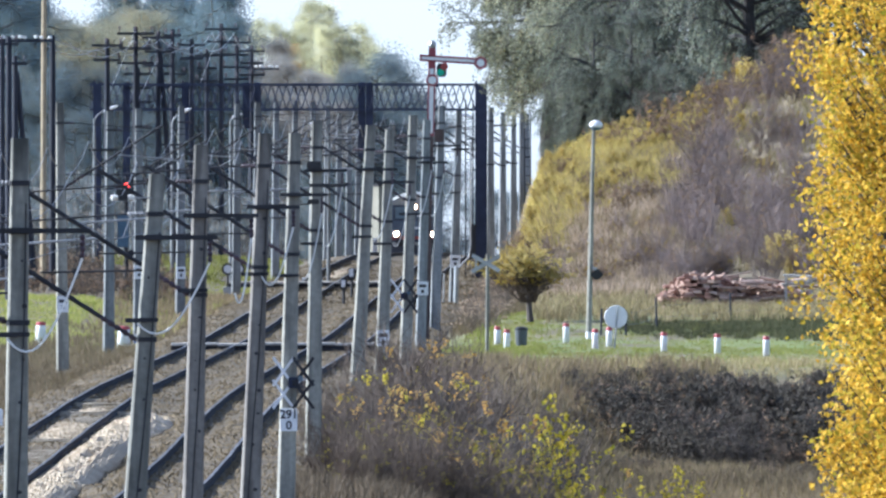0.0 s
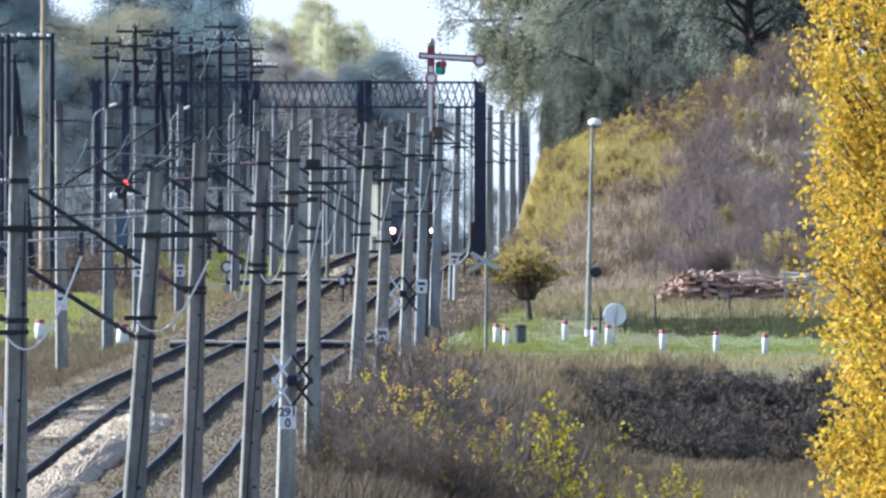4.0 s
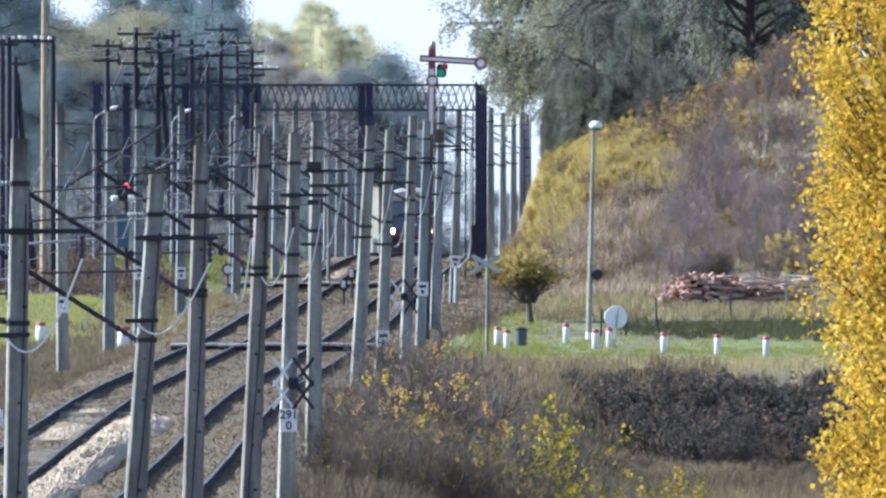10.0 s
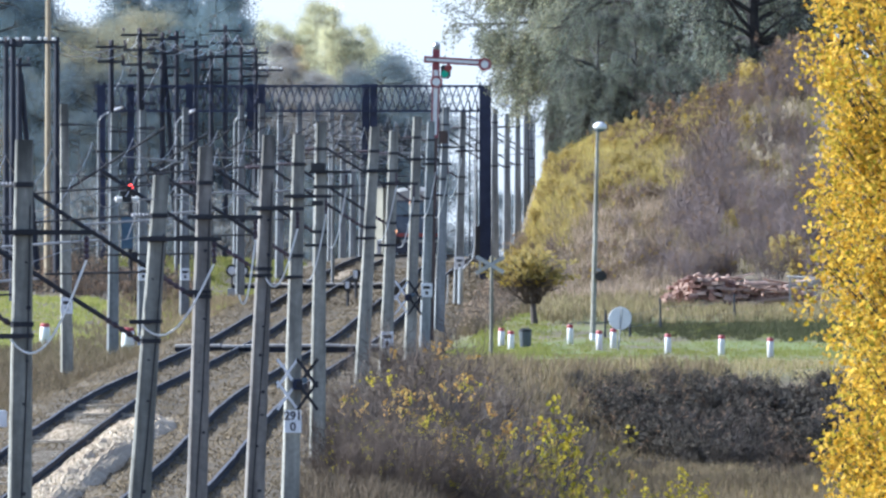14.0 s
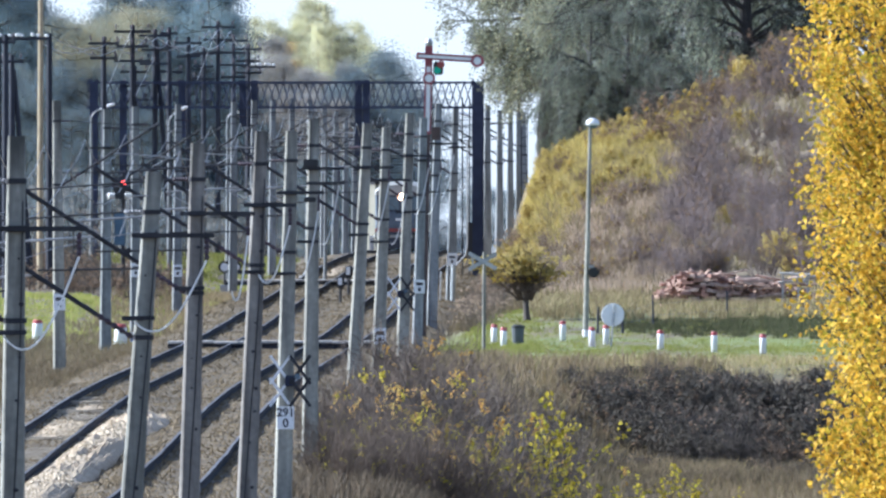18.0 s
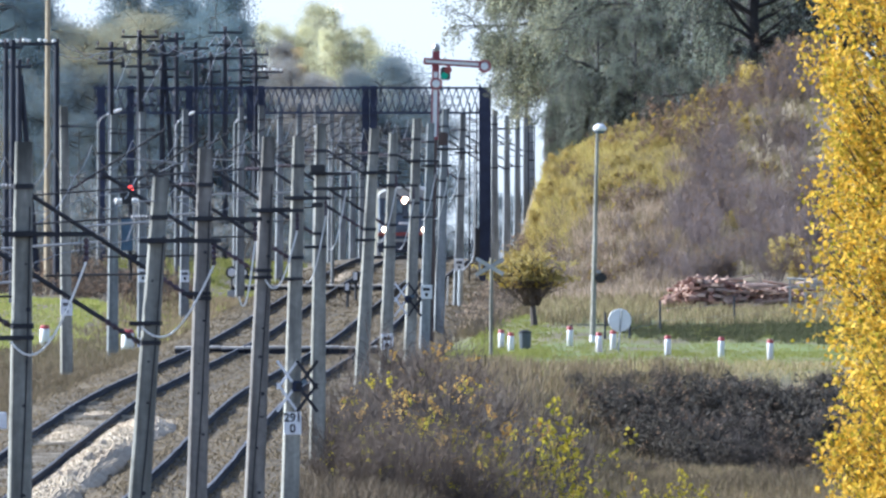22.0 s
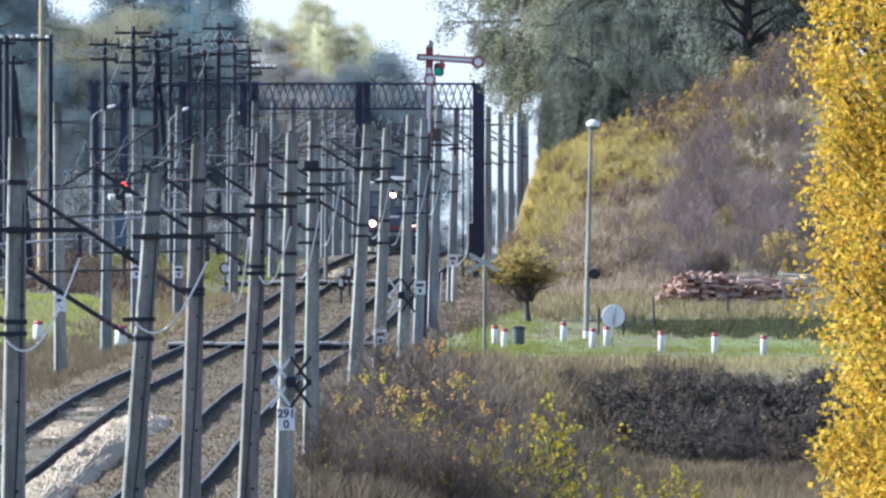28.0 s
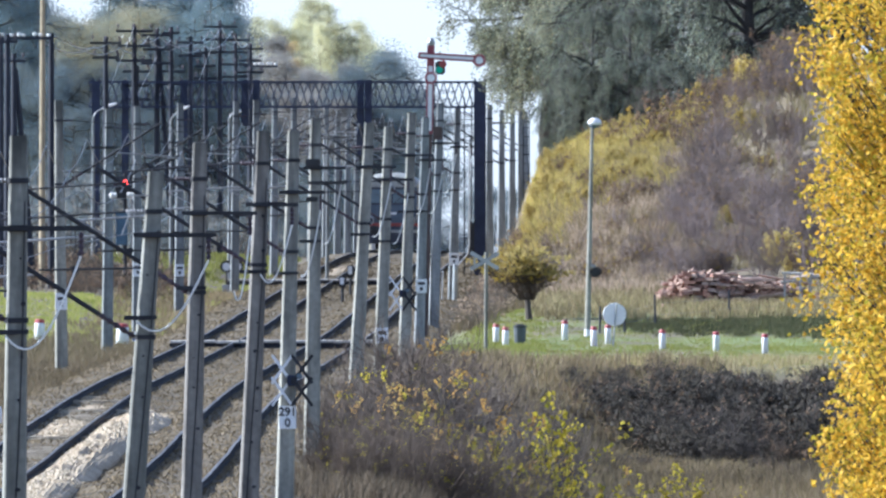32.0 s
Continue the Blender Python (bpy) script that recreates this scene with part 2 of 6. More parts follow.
def part(name, shape, material, parent=None, label="", smooth=False):
    ob = new(name, shape.data(name, material, smooth))
    ob.parent = parent
    return tagged(ob, label)


def lifted(m):
    """The pose m raised by the slope of the line."""
    return Matrix.Translation((0, 0, GRADE * m.translation.y)) @ m


def thing(name, m, label, category, group="", kind=""):
    ob = new(name)
    ob.empty_display_size = 0.2
    ob.matrix_basis = lifted(m)
    return tagged(ob, label, category, group, kind)


FACE = pose(0, 0, 0, 90)   # turns a lathe so that its axis points along the line, towards the viaduct


# ---- the plan: two tracks on a long bend, level and then falling away ----
LINE_D = [-200, 150, 300, 445, 548, 613, 700, 794, 888, 955, 1066, 1177, 1290, 1458, 1583, 1640, 1706, 1778, 1839, 1930, 2050, 2200, 2400, 3200, 5200]
LINE_X = [-46, -25.0, -17.4, -12.6, -11.0, -10.35, -9.78, -9.46, -9.02, -8.32, -7.15, -6.4, -5.65, -4.5, -3.42, -2.98, -2.58, -2.23, -1.88, -1.71, -0.3, 3.2, 10.0, 60.0, 240.0]


def line_x(d):
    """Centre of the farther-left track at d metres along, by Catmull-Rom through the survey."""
    i = int(np.clip(np.searchsorted(LINE_D, d) - 1, 1, len(LINE_D) - 3))
    d0, d1, d2, d3 = LINE_D[i - 1:i + 3]
    x0, x1, x2, x3 = LINE_X[i - 1:i + 3]
    m1, m2 = (x2 - x0) / (d2 - d0) * (d2 - d1), (x3 - x1) / (d3 - d1) * (d2 - d1)
    u = (d - d1) / (d2 - d1)
    return (2 * u**3 - 3 * u**2 + 1) * x1 + (u**3 - 2 * u**2 + u) * m1 + (3 * u**2 - 2 * u**3) * x2 + (u**3 - u**2) * m2


def line_z(d):
    """Top of rail over the slope: even to 1500 m, then over the crest and away."""
    a = np.clip(d - 1500, 0, 206)
    z = -a * a * 0.0074 / 412 - 0.0074 * max(0.0, d - 1706)
    return float(z)


def smooth(a, b, x):
    u = np.clip((x - a) / (b - a), 0, 1)
    return u * u * (3 - 2 * u)


def ground_z(x, d):
    """Height of the ground: formation, low meadow before the road, road verge, cutting slope beyond."""
    c = line_x(d) + 2.0
    z0 = line_z(d)
    z = z0 - 0.55
    r = x - c
    low = smooth(5.6, 12.5, r) * (1 - smooth(984, 1013, d)) * smooth(-100, 200, d)
    z += -3.0 * low
    z += 0.12 * smooth(5, 9, r) * smooth(1008, 1020, d)
    z += 0.85 * smooth(1072, 1122, d) * smooth(5.0, 7.0, r) * (1 - smooth(1400, 1700, d))
    ridge = np.interp(x, [1.9, 3.3, 4.2, 5.2, 6.2, 7.3, 9.3, 10.4, 11.5, 14.4, 30, 90], [0, 1.3, 4.1, 4.9, 5.5, 5.8, 6.3, 6.8, 7.3, 8.7, 10, 11])
    z += ridge * smooth(1150, 1275, d) * (1 - smooth(1900, 2600, d)) * smooth(4.2, 6.2, r)
    z += 9.5 * smooth(2060, 2330, d) * smooth(-1.0, -7.0, x)
    z += 0.35 * smooth(-9, -16, r) * smooth(950, 1100, d)
    z += 0.85 * smooth(1088, 1210, d) * smooth(-6.3, -9.5, r) * (1 - smooth(1400, 1700, d))
    z += 0.1 * noise.noise((x * 0.35, d * 0.05, 3.1)) * (abs(r) > 5)
    return float(z)


# ---- ground ----
def terrain_mat():
    """Meadow: dry grass, green verge by the road and bare earth, by place in the plan, with noise on the borders."""
    m = mat("meadow", (0.1, 0.078, 0.048), (0.17, 0.135, 0.08), 0.95, 0.25, 5, 0.8, vary=0.25)
    n, l = m.node_tree.nodes, m.node_tree.links
    b = n["Principled BSDF"]
    base = b.inputs["Base Color"].links[0].from_socket
    geo = n.new("ShaderNodeNewGeometry")
    sep = n.new("ShaderNodeSeparateXYZ")
    l.new(geo.outputs["Position"], sep.inputs[0])
    ns = n.new("ShaderNodeTexNoise")
    ns.inputs["Scale"].default_value = 0.22
    ns.inputs["Detail"].default_value = 6
    l.new(geo.outputs["Position"], ns.inputs["Vector"])
    band = None
    for lo, hi, soft_m, src in ((1014, 1120, 10, "Y"),):
        a = n.new("ShaderNodeMapRange")
        a.inputs["From Min"].default_value, a.inputs["From Max"].default_value = lo - soft_m, lo + soft_m
        l.new(sep.outputs[src], a.inputs["Value"])
        c = n.new("ShaderNodeMapRange")
        c.inputs["From Min"].default_value, c.inputs["From Max"].default_value = hi + 40, hi - 40
        l.new(sep.outputs[src], c.inputs["Value"])
        band = n.new("ShaderNodeMath")
        band.operation = "MULTIPLY"
        l.new(a.outputs[0], band.inputs[0])
        l.new(c.outputs[0], band.inputs[1])
    ad = n.new("ShaderNodeMapRange")
    ad.inputs["From Min"].default_value, ad.inputs["From Max"].default_value = 0.35, 0.6
    l.new(ns.outputs["Fac"], ad.inputs["Value"])
    f = n.new("ShaderNodeMath")
    f.operation = "MULTIPLY"
    l.new(band.outputs[0], f.inputs[0])
    l.new(ad.outputs[0], f.inputs[1])
    mix = n.new("ShaderNodeMix")
    mix.data_type = "RGBA"
    l.new(f.outputs[0], mix.inputs[0])
    l.new(base, mix.inputs[6])
    mix.inputs[7].default_value = (0.15, 0.19, 0.045, 1)
    l.new(mix.outputs[2], b.inputs["Base Color"])
    return m


xs = np.concatenate([[-2500, -900, -300, -120, -70], np.arange(-45, 46, 1.0), [70, 120, 300, 900, 2500]])
ds = np.concatenate([[-2500, -600, -200], np.arange(0, 600, 30), np.arange(600, 960, 12), np.arange(960, 1320, 4), np.arange(1320, 2000, 20), [2050, 2150, 2300, 2600, 3000, 3600, 4300, 4900]])
gv = [(x, d, ground_z(x, float(np.clip(d, -190, 4900)))) for d in ds for x in xs]
nx = len(xs)
gf = [(j * nx + i, j * nx + i + 1, (j + 1) * nx + i + 1, (j + 1) * nx + i) for j in range(len(ds) - 1) for i in range(nx - 1)]
tagged(part("ground", Shape().add(gv, gf), terrain_mat(), smooth=True), "dry autumn meadow and green road verge", "ground", kind="structure")


# ---- track: ballast bed, rails ----
STEP_D = np.concatenate([np.arange(-150, 600, 30), np.arange(600, 2100, 8), np.arange(2100, 3100, 60)])


def swept(profile, off, d0=-200, d1=4000, wob=0.0):
    """A section of (x, z) points drawn along the line, off metres from the left track's centre."""
    s, k = Shape(), len(profile)
    use = [d for d in STEP_D if d0 <= d <= d1]
    v = []
    for d in use:
        w = wob * (noise.noise((d * 0.03, off, 0.0)) + noise.noise((d * 0.07, 3.0 + 0.2 * off, 0.0)))
        v += [(line_x(d) + off + px + w, d, line_z(d) + pz) for px, pz in profile]
    f = [(i * k + j, i * k + j + 1, (i + 1) * k + j + 1, (i + 1) * k + j) for i in range(len(use) - 1) for j in range(k - 1)]
    return s.add(v, f)


bed = [(-3.3, -0.62), (-2.2, -0.24), (-1.3, -0.17), (0, -0.19), (1.3, -0.17), (2.0, -0.27), (2.8, -0.17), (4.0, -0.19), (5.3, -0.17), (6.2, -0.24), (7.3, -0.62)]


def bed_relief(o, d):
    """Humps and hollows of the trodden ballast, least where the rails lie."""
    calm = min(1.0, 0.3 + min(abs(abs(o) - 0.7525), abs(abs(o - 4.0) - 0.7525)) * 1.1)
    return calm * (0.11 * noise.noise((o * 0.8, d * 0.05, 5.0)) + 0.045 * noise.noise((o * 2.3, d * 0.09, 9.0)))


bed_o = np.arange(-3.3, 7.31, 0.3)
bed_d = np.concatenate([np.arange(-150, 640, 30), np.arange(640, 1100, 2.5), np.arange(1100, 2100, 8), np.arange(2100, 3100, 60)])
bv = [(line_x(d) + o, d, line_z(d) + np.interp(o, [q[0] for q in bed], [q[1] for q in bed]) + bed_relief(o, d)) for d in bed_d for o in bed_o]
kb = len(bed_o)
bf = [(j * kb + i, j * kb + i + 1, (j + 1) * kb + i + 1, (j + 1) * kb + i) for j in range(len(bed_d) - 1) for i in range(kb - 1)]
tagged(part("ballast_bed", Shape().add(bv, bf), BALLAST, smooth=True), "brown stained stone ballast under two tracks", "ballast", kind="structure")
for k_off, side in ((0.0, "railway_track"), (4.0, "railway_track")):
    tr = thing("railway_track", Matrix(), "pair of dark rusty steel rails on ballast", "railway track", "tracks of the line", "structure")
    for g in (-0.7525, 0.7525):
        part("rail", swept([(-0.06, -0.17), (-0.06, -0.15), (-0.012, -0.13), (-0.012, -0.045), (-0.036, -0.035), (-0.036, -0.004),
                            (0.036, -0.004), (0.036, -0.035), (0.012, -0.045), (0.012, -0.13), (0.06, -0.15), (0.06, -0.17)], k_off + g, wob=0.03), RAIL, tr)
        part("rail_head", swept([(-0.034, -0.004), (-0.024, 0.0), (0.024, 0.0), (0.034, -0.004)], k_off + g, wob=0.03), RAIL_TOP, tr, "polished running surface")

# concrete sleepers that show through the ballast of the nearer stretch
SLEEPER = mat("pale_sleeper", (0.3, 0.25, 0.18), (0.52, 0.45, 0.34), 0.9, 2, 20, 0.4, vary=0.2)
sl = thing("sleepers", Matrix(), "pale concrete sleepers half buried in the ballast", "sleeper", "tracks of the line", "structure")
sleeper_mesh = Shape().block(-1.2, 1.2, -0.12, 0.12, -0.16, 0.0, 0.015).data("sleeper", SLEEPER)
for i in range(290):
    d = 700 + 0.62 * i
    o = new("sleeper", sleeper_mesh)
    o.parent = sl
    o.matrix_basis = pose(line_x(d), d, GRADE * d + line_z(d) - 0.175 + 0.08 * noise.noise((d * 0.13, 1.0, 2.0)), 0, 2.2 * noise.noise((d * 0.7, 4.0, 2.0)), 0.6)

# ---- footways over the rails ----
def crossing(d, x0, x1, depth, n, z=0.02, label="weathered timber planks of a level crossing"):
    c = thing("level_crossing", pose(0, d, line_z(d)), label, "level crossing", kind="structure")
    w = (x1 - x0) / n
    for i in range(n):
        zt = z + 0.012 * math.sin(i * 2.1)
        part("plank", Shape().block(x0 + i * w + 0.01, x0 + (i + 1) * w - 0.01, -depth / 2 - 0.12, depth / 2, zt - 0.075, zt, 0.01), PLANK, c)
        # dark block in place of the shade below the sunlit plank tops
        part("bearer", Shape().block(x0 + i * w + 0.005, x0 + (i + 1) * w - 0.005, -depth / 2, depth / 2 - 0.1, -0.18, zt - 0.077, 0.005), WOOD_DARK, c, "dark filler drawn as the shade below the planks")


crossing(1036, -8.75, -5.0, 2.2, 5, 0.06)
crossing(1037, -4.75, -2.15, 2.2, 4, 0.06)
crossing(1345, -9.0, -2.1, 3.5, 8, 0.05)


# ---- overhead line masts ----


def insulator(s, a, b, r=0.045, n=5):
    """A ribbed insulator between two points."""
    a, b = Vector(a), Vector(b)
    pts, rad = [], []
    for i in range(2 * n + 1):
        pts.append(a + (b - a) * i / (2 * n))
        rad.append(r if i % 2 else r * 0.5)
    s.tube(pts, rad, 8)


def mast(x, lean, d, top, side, label, category="pole", arm=True, bracket=True, plate="", r=0.185, paint=None, zb=None, cable=True, hang=1.28, swing=None):
    """A tapered concrete mast: side -1 holds its cantilever out to smaller x, +1 to larger x."""
    zb = ground_z(x, d) - 0.1 if zb is None else zb
    t = thing("catenary_mast", pose(x, d, 0), label, category, "masts of the overhead line")
    k = lean / (top - zb)
    at = lambda z: (z - zb) * k
    rr = lambda z: r - (r - 0.115) * (z - zb) / (top - zb)
    part("shaft", Shape().prism((0, 0, zb), (lean, 0, top), r, 0.115, yaw=0.1), paint or (CONCRETE_SOOTY if d < 520 else (CONCRETE if d < 1000 else CONCRETE_HAZED)), t)

    if d < 640:
        rg = np.random.default_rng(int(d))
        for i in range(11):
            z = top - 1.7 - 0.62 * i + rg.uniform(-0.12, 0.12)
            w_ = rg.uniform(0.02, 0.045)
            x_ = at(z) + rg.uniform(-0.08, 0.1)
            part("chipped_hole", Shape().lathe([(w_, 0), (w_, 0.012), (w_ * 0.6, 0.016)], 7, pose(x_, 0.012 - rr(z), z, 0, 0, 5.7) @ FACE @ Matrix.Diagonal((1, rg.uniform(0.5, 1.1), 1, 1))), STEEL_DARK, t)
        part("earth_wire", Shape().tube([(at(z) + rr(z) * q, -rr(z) * 1.02 - 0.012, z) for z, q in ((top - 0.9, 0.8), (top - 2.6, 0.65), (top - 4.2, 0.35), (top - 5.6, 0.0), (top - 7.4, -0.3))], 0.011, 5), STEEL_DARK, t, "thin earth wire down the shaft")

    def band(z, h=0.07):
        part("band", Shape().prism((at(z), 0, z - h / 2), (at(z), 0, z + h / 2), rr(z) + 0.02, rr(z) + 0.02, n=2, yaw=0.1), STEEL_DARK, t)
    if arm:
        z0 = top - 2.55
        tip = (at(z0) + side * 2.9, 0, z0 + 1.75)
        band(z0)
        band(top - 0.62)
        a = Vector((at(z0) + side * (rr(z0) + 0.02), 0, z0))
        b = Vector(tip)
        w = (b - a)
        part("strut", Shape().tube([a + w * 0.2, b + w * 0.06], 0.038, 8), STEEL_DARK, t)
        s = Shape()
        insulator(s, a, a + w * 0.2, 0.05)
        part("insulator", s, INSULATOR_BROWN, t)
        up = Vector((at(top - 0.62), 0, top - 0.62))
        s = Shape()
        insulator(s, up + Vector((side * 0.15, 0, 0)), up + Vector((side * 0.42, 0, 0)), 0.042)
        part("insulator", s, INSULATOR if d < 520 else INSULATOR_BROWN, t)
        part("tie_rod", Shape().tube([up + Vector((side * 0.42, 0, 0)), b], 0.016, 6), STEEL_DARK, t)
        c = a + w * 0.55
        part("registration_tube", Shape().tube([c, (c.x + side * 1.75, 0, c.z - 0.12)], 0.022, 6), STEEL_GREY, t)
        zr = line_z(d) + 5.68
        part("registration_rod", Shape().tube([(at(zr) + side * 0.12, 0.03, zr), (at(zr) + side * 1.7, 0.03, zr - 0.03)], 0.017, 6), STEEL_DARK, t)
        part("rod_clamp", Shape().block(at(zr) + side * 1.15 - 0.05, at(zr) + side * 1.15 + 0.05, -0.02, 0.08, zr - 0.07, zr + 0.03, 0.01), STEEL_DARK, t)
        part("steady_arm", Shape().tube([(c.x + side * 1.75, 0, c.z - 0.12), (c.x + side * 1.2, 0, c.z - 0.42)], 0.014, 6), STEEL_GREY, t)
        s = Shape()
        for _h in (0.72,):
            s.tube([a + w * _h, (a.x + w.x * _h, 0, c.z - 0.1)], 0.009, 5)
        part("hanger", s, STEEL_DARK, t)
    if bracket:
        z = top - hang + (0.0 if d < 560 else 0.5 * ((d * 0.173) % 1) - 0.25)
        far_end = 1.0 if d < 560 else 0.72
        o = -side
        band(z, 0.09)
        part("bracket", Shape().block(min(at(z) - o * 0.28, at(z) + o * far_end), max(at(z) - o * 0.28, at(z) + o * far_end), -0.27, -0.19, z - 0.035, z + 0.035, 0.008), STEEL_DARK, t, "dark steel bracket arm")
        if cable:
            e = Vector((at(z) + o * (0.88 if d < 560 else 0.6), -0.22, z - 0.05))
            s = Shape()
            insulator(s, e, e - Vector((0, 0, 0.33)), 0.045 if d < 640 else 0.035, 4)
            part("insulator", s, INSULATOR_BROWN, t)
            drop = (1.48 if d < 470 else 1.32) if d < 640 else 1.75
            q0, q1 = e - Vector((0, 0, 0.33)), Vector((at(z - drop) - o * (0.15 if d < 520 else (-0.05 if d < 640 else -0.22)), -0.24, z - drop))
            if swing is not None:  # the lower end is tied to the next wire, not to the shaft
                q1.x = at(z) + o * swing
            pts = []
            for i in range(13):
                u = i / 12
                p = q0.lerp(q1, u)
                bow = 0.5 * math.pi / (0.74 if d < 640 else 0.9)  # hangs steeply, then swings up into its clamp
                p.z = q0.z + (q1.z - q0.z) * math.sin(bow * u) / math.sin(bow)
                pts.append(p)
            part("jumper_cable", Shape().tube(pts, 0.0155 if d < 640 else 0.013, 6), CABLE_WHITE, t, "pale hanging cable")
            band(z - drop + 0.05, 0.06)
            part("clamp", Shape().block(min(at(z - drop + 0.05), at(z - drop + 0.05) - o * 0.34), max(at(z - drop + 0.05), at(z - drop + 0.05) - o * 0.34), -0.26, -0.18, z - drop + 0.01, z - drop + 0.08, 0.008), STEEL_DARK, t)
    if plate:
        z = plate[1]
        pl = part("plate", Shape().block(at(z) - plate[2] / 2 + 0.02, at(z) + plate[2] / 2 + 0.02, -r - 0.05, -r - 0.025, z - plate[3] / 2, z + plate[3] / 2, 0.006), WHITE, t, "white distance plate with black figures")
        if plate[0]:
            for j, txt in enumerate(plate[0]):
                cu = bpy.data.curves.new("inscription", "FONT")
                cu.body, cu.size, cu.align_x, cu.align_y, cu.extrude, cu.offset = txt, 0.25, "CENTER", "CENTER", 0.002, 0.008
                tmp = bpy.data.objects.new("inscription", cu)
                me = bpy.data.meshes.new_from_object(tmp)
                bpy.data.objects.remove(tmp)
                me.materials.append(BLACK_MARK)
                o = new("inscription", me)
                o.parent = pl
                o.matrix_basis = pose(at(z) + 0.02, -r - 0.054, z + 0.11 - 0.23 * j, 90)
        else:
            part("inscription", Shape().box(at(z) - 0.1, at(z) + 0.14, -r - 0.053, -r - 0.0505, z + 0.04, z + 0.14).box(at(z) - 0.03, at(z) + 0.07, -r - 0.053, -r - 0.0505, z - 0.15, z - 0.03), BLACK_MARK, pl)
    return t


GREY_MAST = "tapered grey concrete catenary mast with steel cantilever and hanging pale cable"
mast(-5.945, 0.1, 445, 7.82, -1, GREY_MAST, r=0.19)
mast(-4.93, 0.53, 496, 7.17, -1, GREY_MAST, r=0.185, hang=0.98)
mast(-4.31, 0.2, 548, 7.5, -1, GREY_MAST, paint=CONCRETE_BROWN, r=0.185, hang=1.2, swing=0.6)
mast(-3.72, 0.33, 613, 7.58, -1, "brown stained leaning concrete catenary mast with steel cantilever", paint=CONCRETE_BROWN, r=0.195, hang=1.18)
mast(-3.32, 0.2, 679, 7.46, -1, "grey concrete catenary mast with a white distance plate", plate=(("291", "0"), 1.42, 0.36, 0.48))
mast(-3.03, 0.1, 750, 7.62, -1, "grey concrete catenary mast with dark switch boxes")
mast(-2.25, 0.43, 814, 7.42, -1, GREY_MAST)
mast(-1.74, 0.27, 891, 7.18, -1, "grey concrete catenary mast with a white distance plate", plate=((), 1.4, 0.33, 0.46))
mast(-1.15, 0.25, 974, 7.46, -1, GREY_MAST)
mast(-0.76, 0.23, 1065, 7.2, -1, "grey concrete catenary mast with a white distance plate", plate=((), 1.62, 0.37, 0.45), r=0.165)
mast(-0.3, 0.26, 1140, 7.6, -1, GREY_MAST)
mast(0.41, 0.22, 1266, 7.28, -1, "grey concrete catenary mast with a white distance plate", plate=((), 1.35, 0.4, 0.5))
for x, d, top in ((2.1, 1430, 7.25), (2.85, 1540, 6.9), (3.6, 1650, 6.7), (4.35, 1780, 7.2), (4.95, 1900, 6.4)):
    mast(x, 0.02, d, top, -1, "grey concrete catenary mast far down the line", bracket=False, r=0.2)
mast(-11.5, -0.1, 975, 7.85, 1, "grey concrete catenary mast beside grass with a white distance plate", plate=((), 1.75, 0.36, 0.5), bracket=False)
mast(-10.95, 0.05, 1055, 7.5, 1, GREY_MAST, cable=False)
mast(-10.67, 0.0, 1129, 7.5, 1, "grey concrete catenary mast with a white distance plate", plate=((), 1.77, 0.34, 0.48), bracket=False)
mast(-10.0, 0.05, 1226, 7.5, 1, "grey concrete catenary mast with a white distance plate", plate=((), 1.15, 0.34, 0.46), cable=False)
for d in (1325, 1392, 1458, 1524, 1590, 1655, 1722, 1790, 1860):
    mast(line_x(d) - 3.1, 0.06, d, line_z(d) + 7.5, 1, "grey concrete catenary mast far down the line", cable=False, bracket=False)


# ---- wires along the line ----
def span_wire(s, a, b, sag, r, n=6):
    a, b = Vector(a), Vector(b)
    s.tube([a.lerp(b, i / n) - Vector((0, 0, sag * 4 * (i / n) * (1 - i / n))) for i in range(n + 1)], r, 4, cap=False)


for k_off in (0.0, 4.0):
    w = thing("catenary_wires", Matrix(), "thin overhead contact and carrying wires above the track", "overhead wire", "overhead wires")
    low, high, s3 = [], [], Shape()
    for i, d0 in enumerate(range(380, 1920, 66)):
        zig = 0.25 * (-1) ** i
        for j in range(8):
            u = j / 8
            d = d0 + 66 * u
            low.append((line_x(d) + k_off + zig * (1 - 2 * u), d, line_z(d) + 5.55))
            high.append((line_x(d) + k_off, d, line_z(d) + 6.95 - 3.0 * u * (1 - u)))
            if j:
                s3.tube([high[-1], low[-1]], 0.006, 3, cap=False)
    part("contact_wire", Shape().tube(low, 0.009, 4), WIRE, w)
    part("messenger_wire", Shape().tube(high, 0.011, 4), WIRE, w)
    tagged(part("dropper_wire", s3, WIRE, w), kind="stuff")

# ---- signal gantry over the station throat ----
g = thing("gantry", pose(0, 1425, 0), "blue-hazed black lattice steel catenary gantry spanning the tracks", "gantry")
GX0, GX1, GZ0, GZ1 = -15.6, 1.75, 7.15, 8.25
for sy in (-0.45, 0.45):
    for z in (GZ0, GZ1):
        part("chord", Shape().box(GX0, GX1, sy - 0.04, sy + 0.04, z - 0.05, z + 0.05), STEEL_BLUE, g)
    n = 52
    for i in range(n):
        xa, xb = GX0 + (GX1 - GX0) * i / n, GX0 + (GX1 - GX0) * (i + 1) / n
        za, zb = (GZ0, GZ1) if (i + (sy > 0)) % 2 else (GZ1, GZ0)
        part("brace", Shape().tube([(xa, sy, za), (xb, sy, zb)], 0.028, 5), STEEL_BLUE, g)
for i in range(0, 35, 3):
    x = GX0 + (GX1 - GX0) * i / 34
    for z in (GZ0, GZ1):
        part("cross_tie", Shape().tube([(x, -0.45, z), (x, 0.45, z)], 0.03, 5), STEEL_BLUE, g)


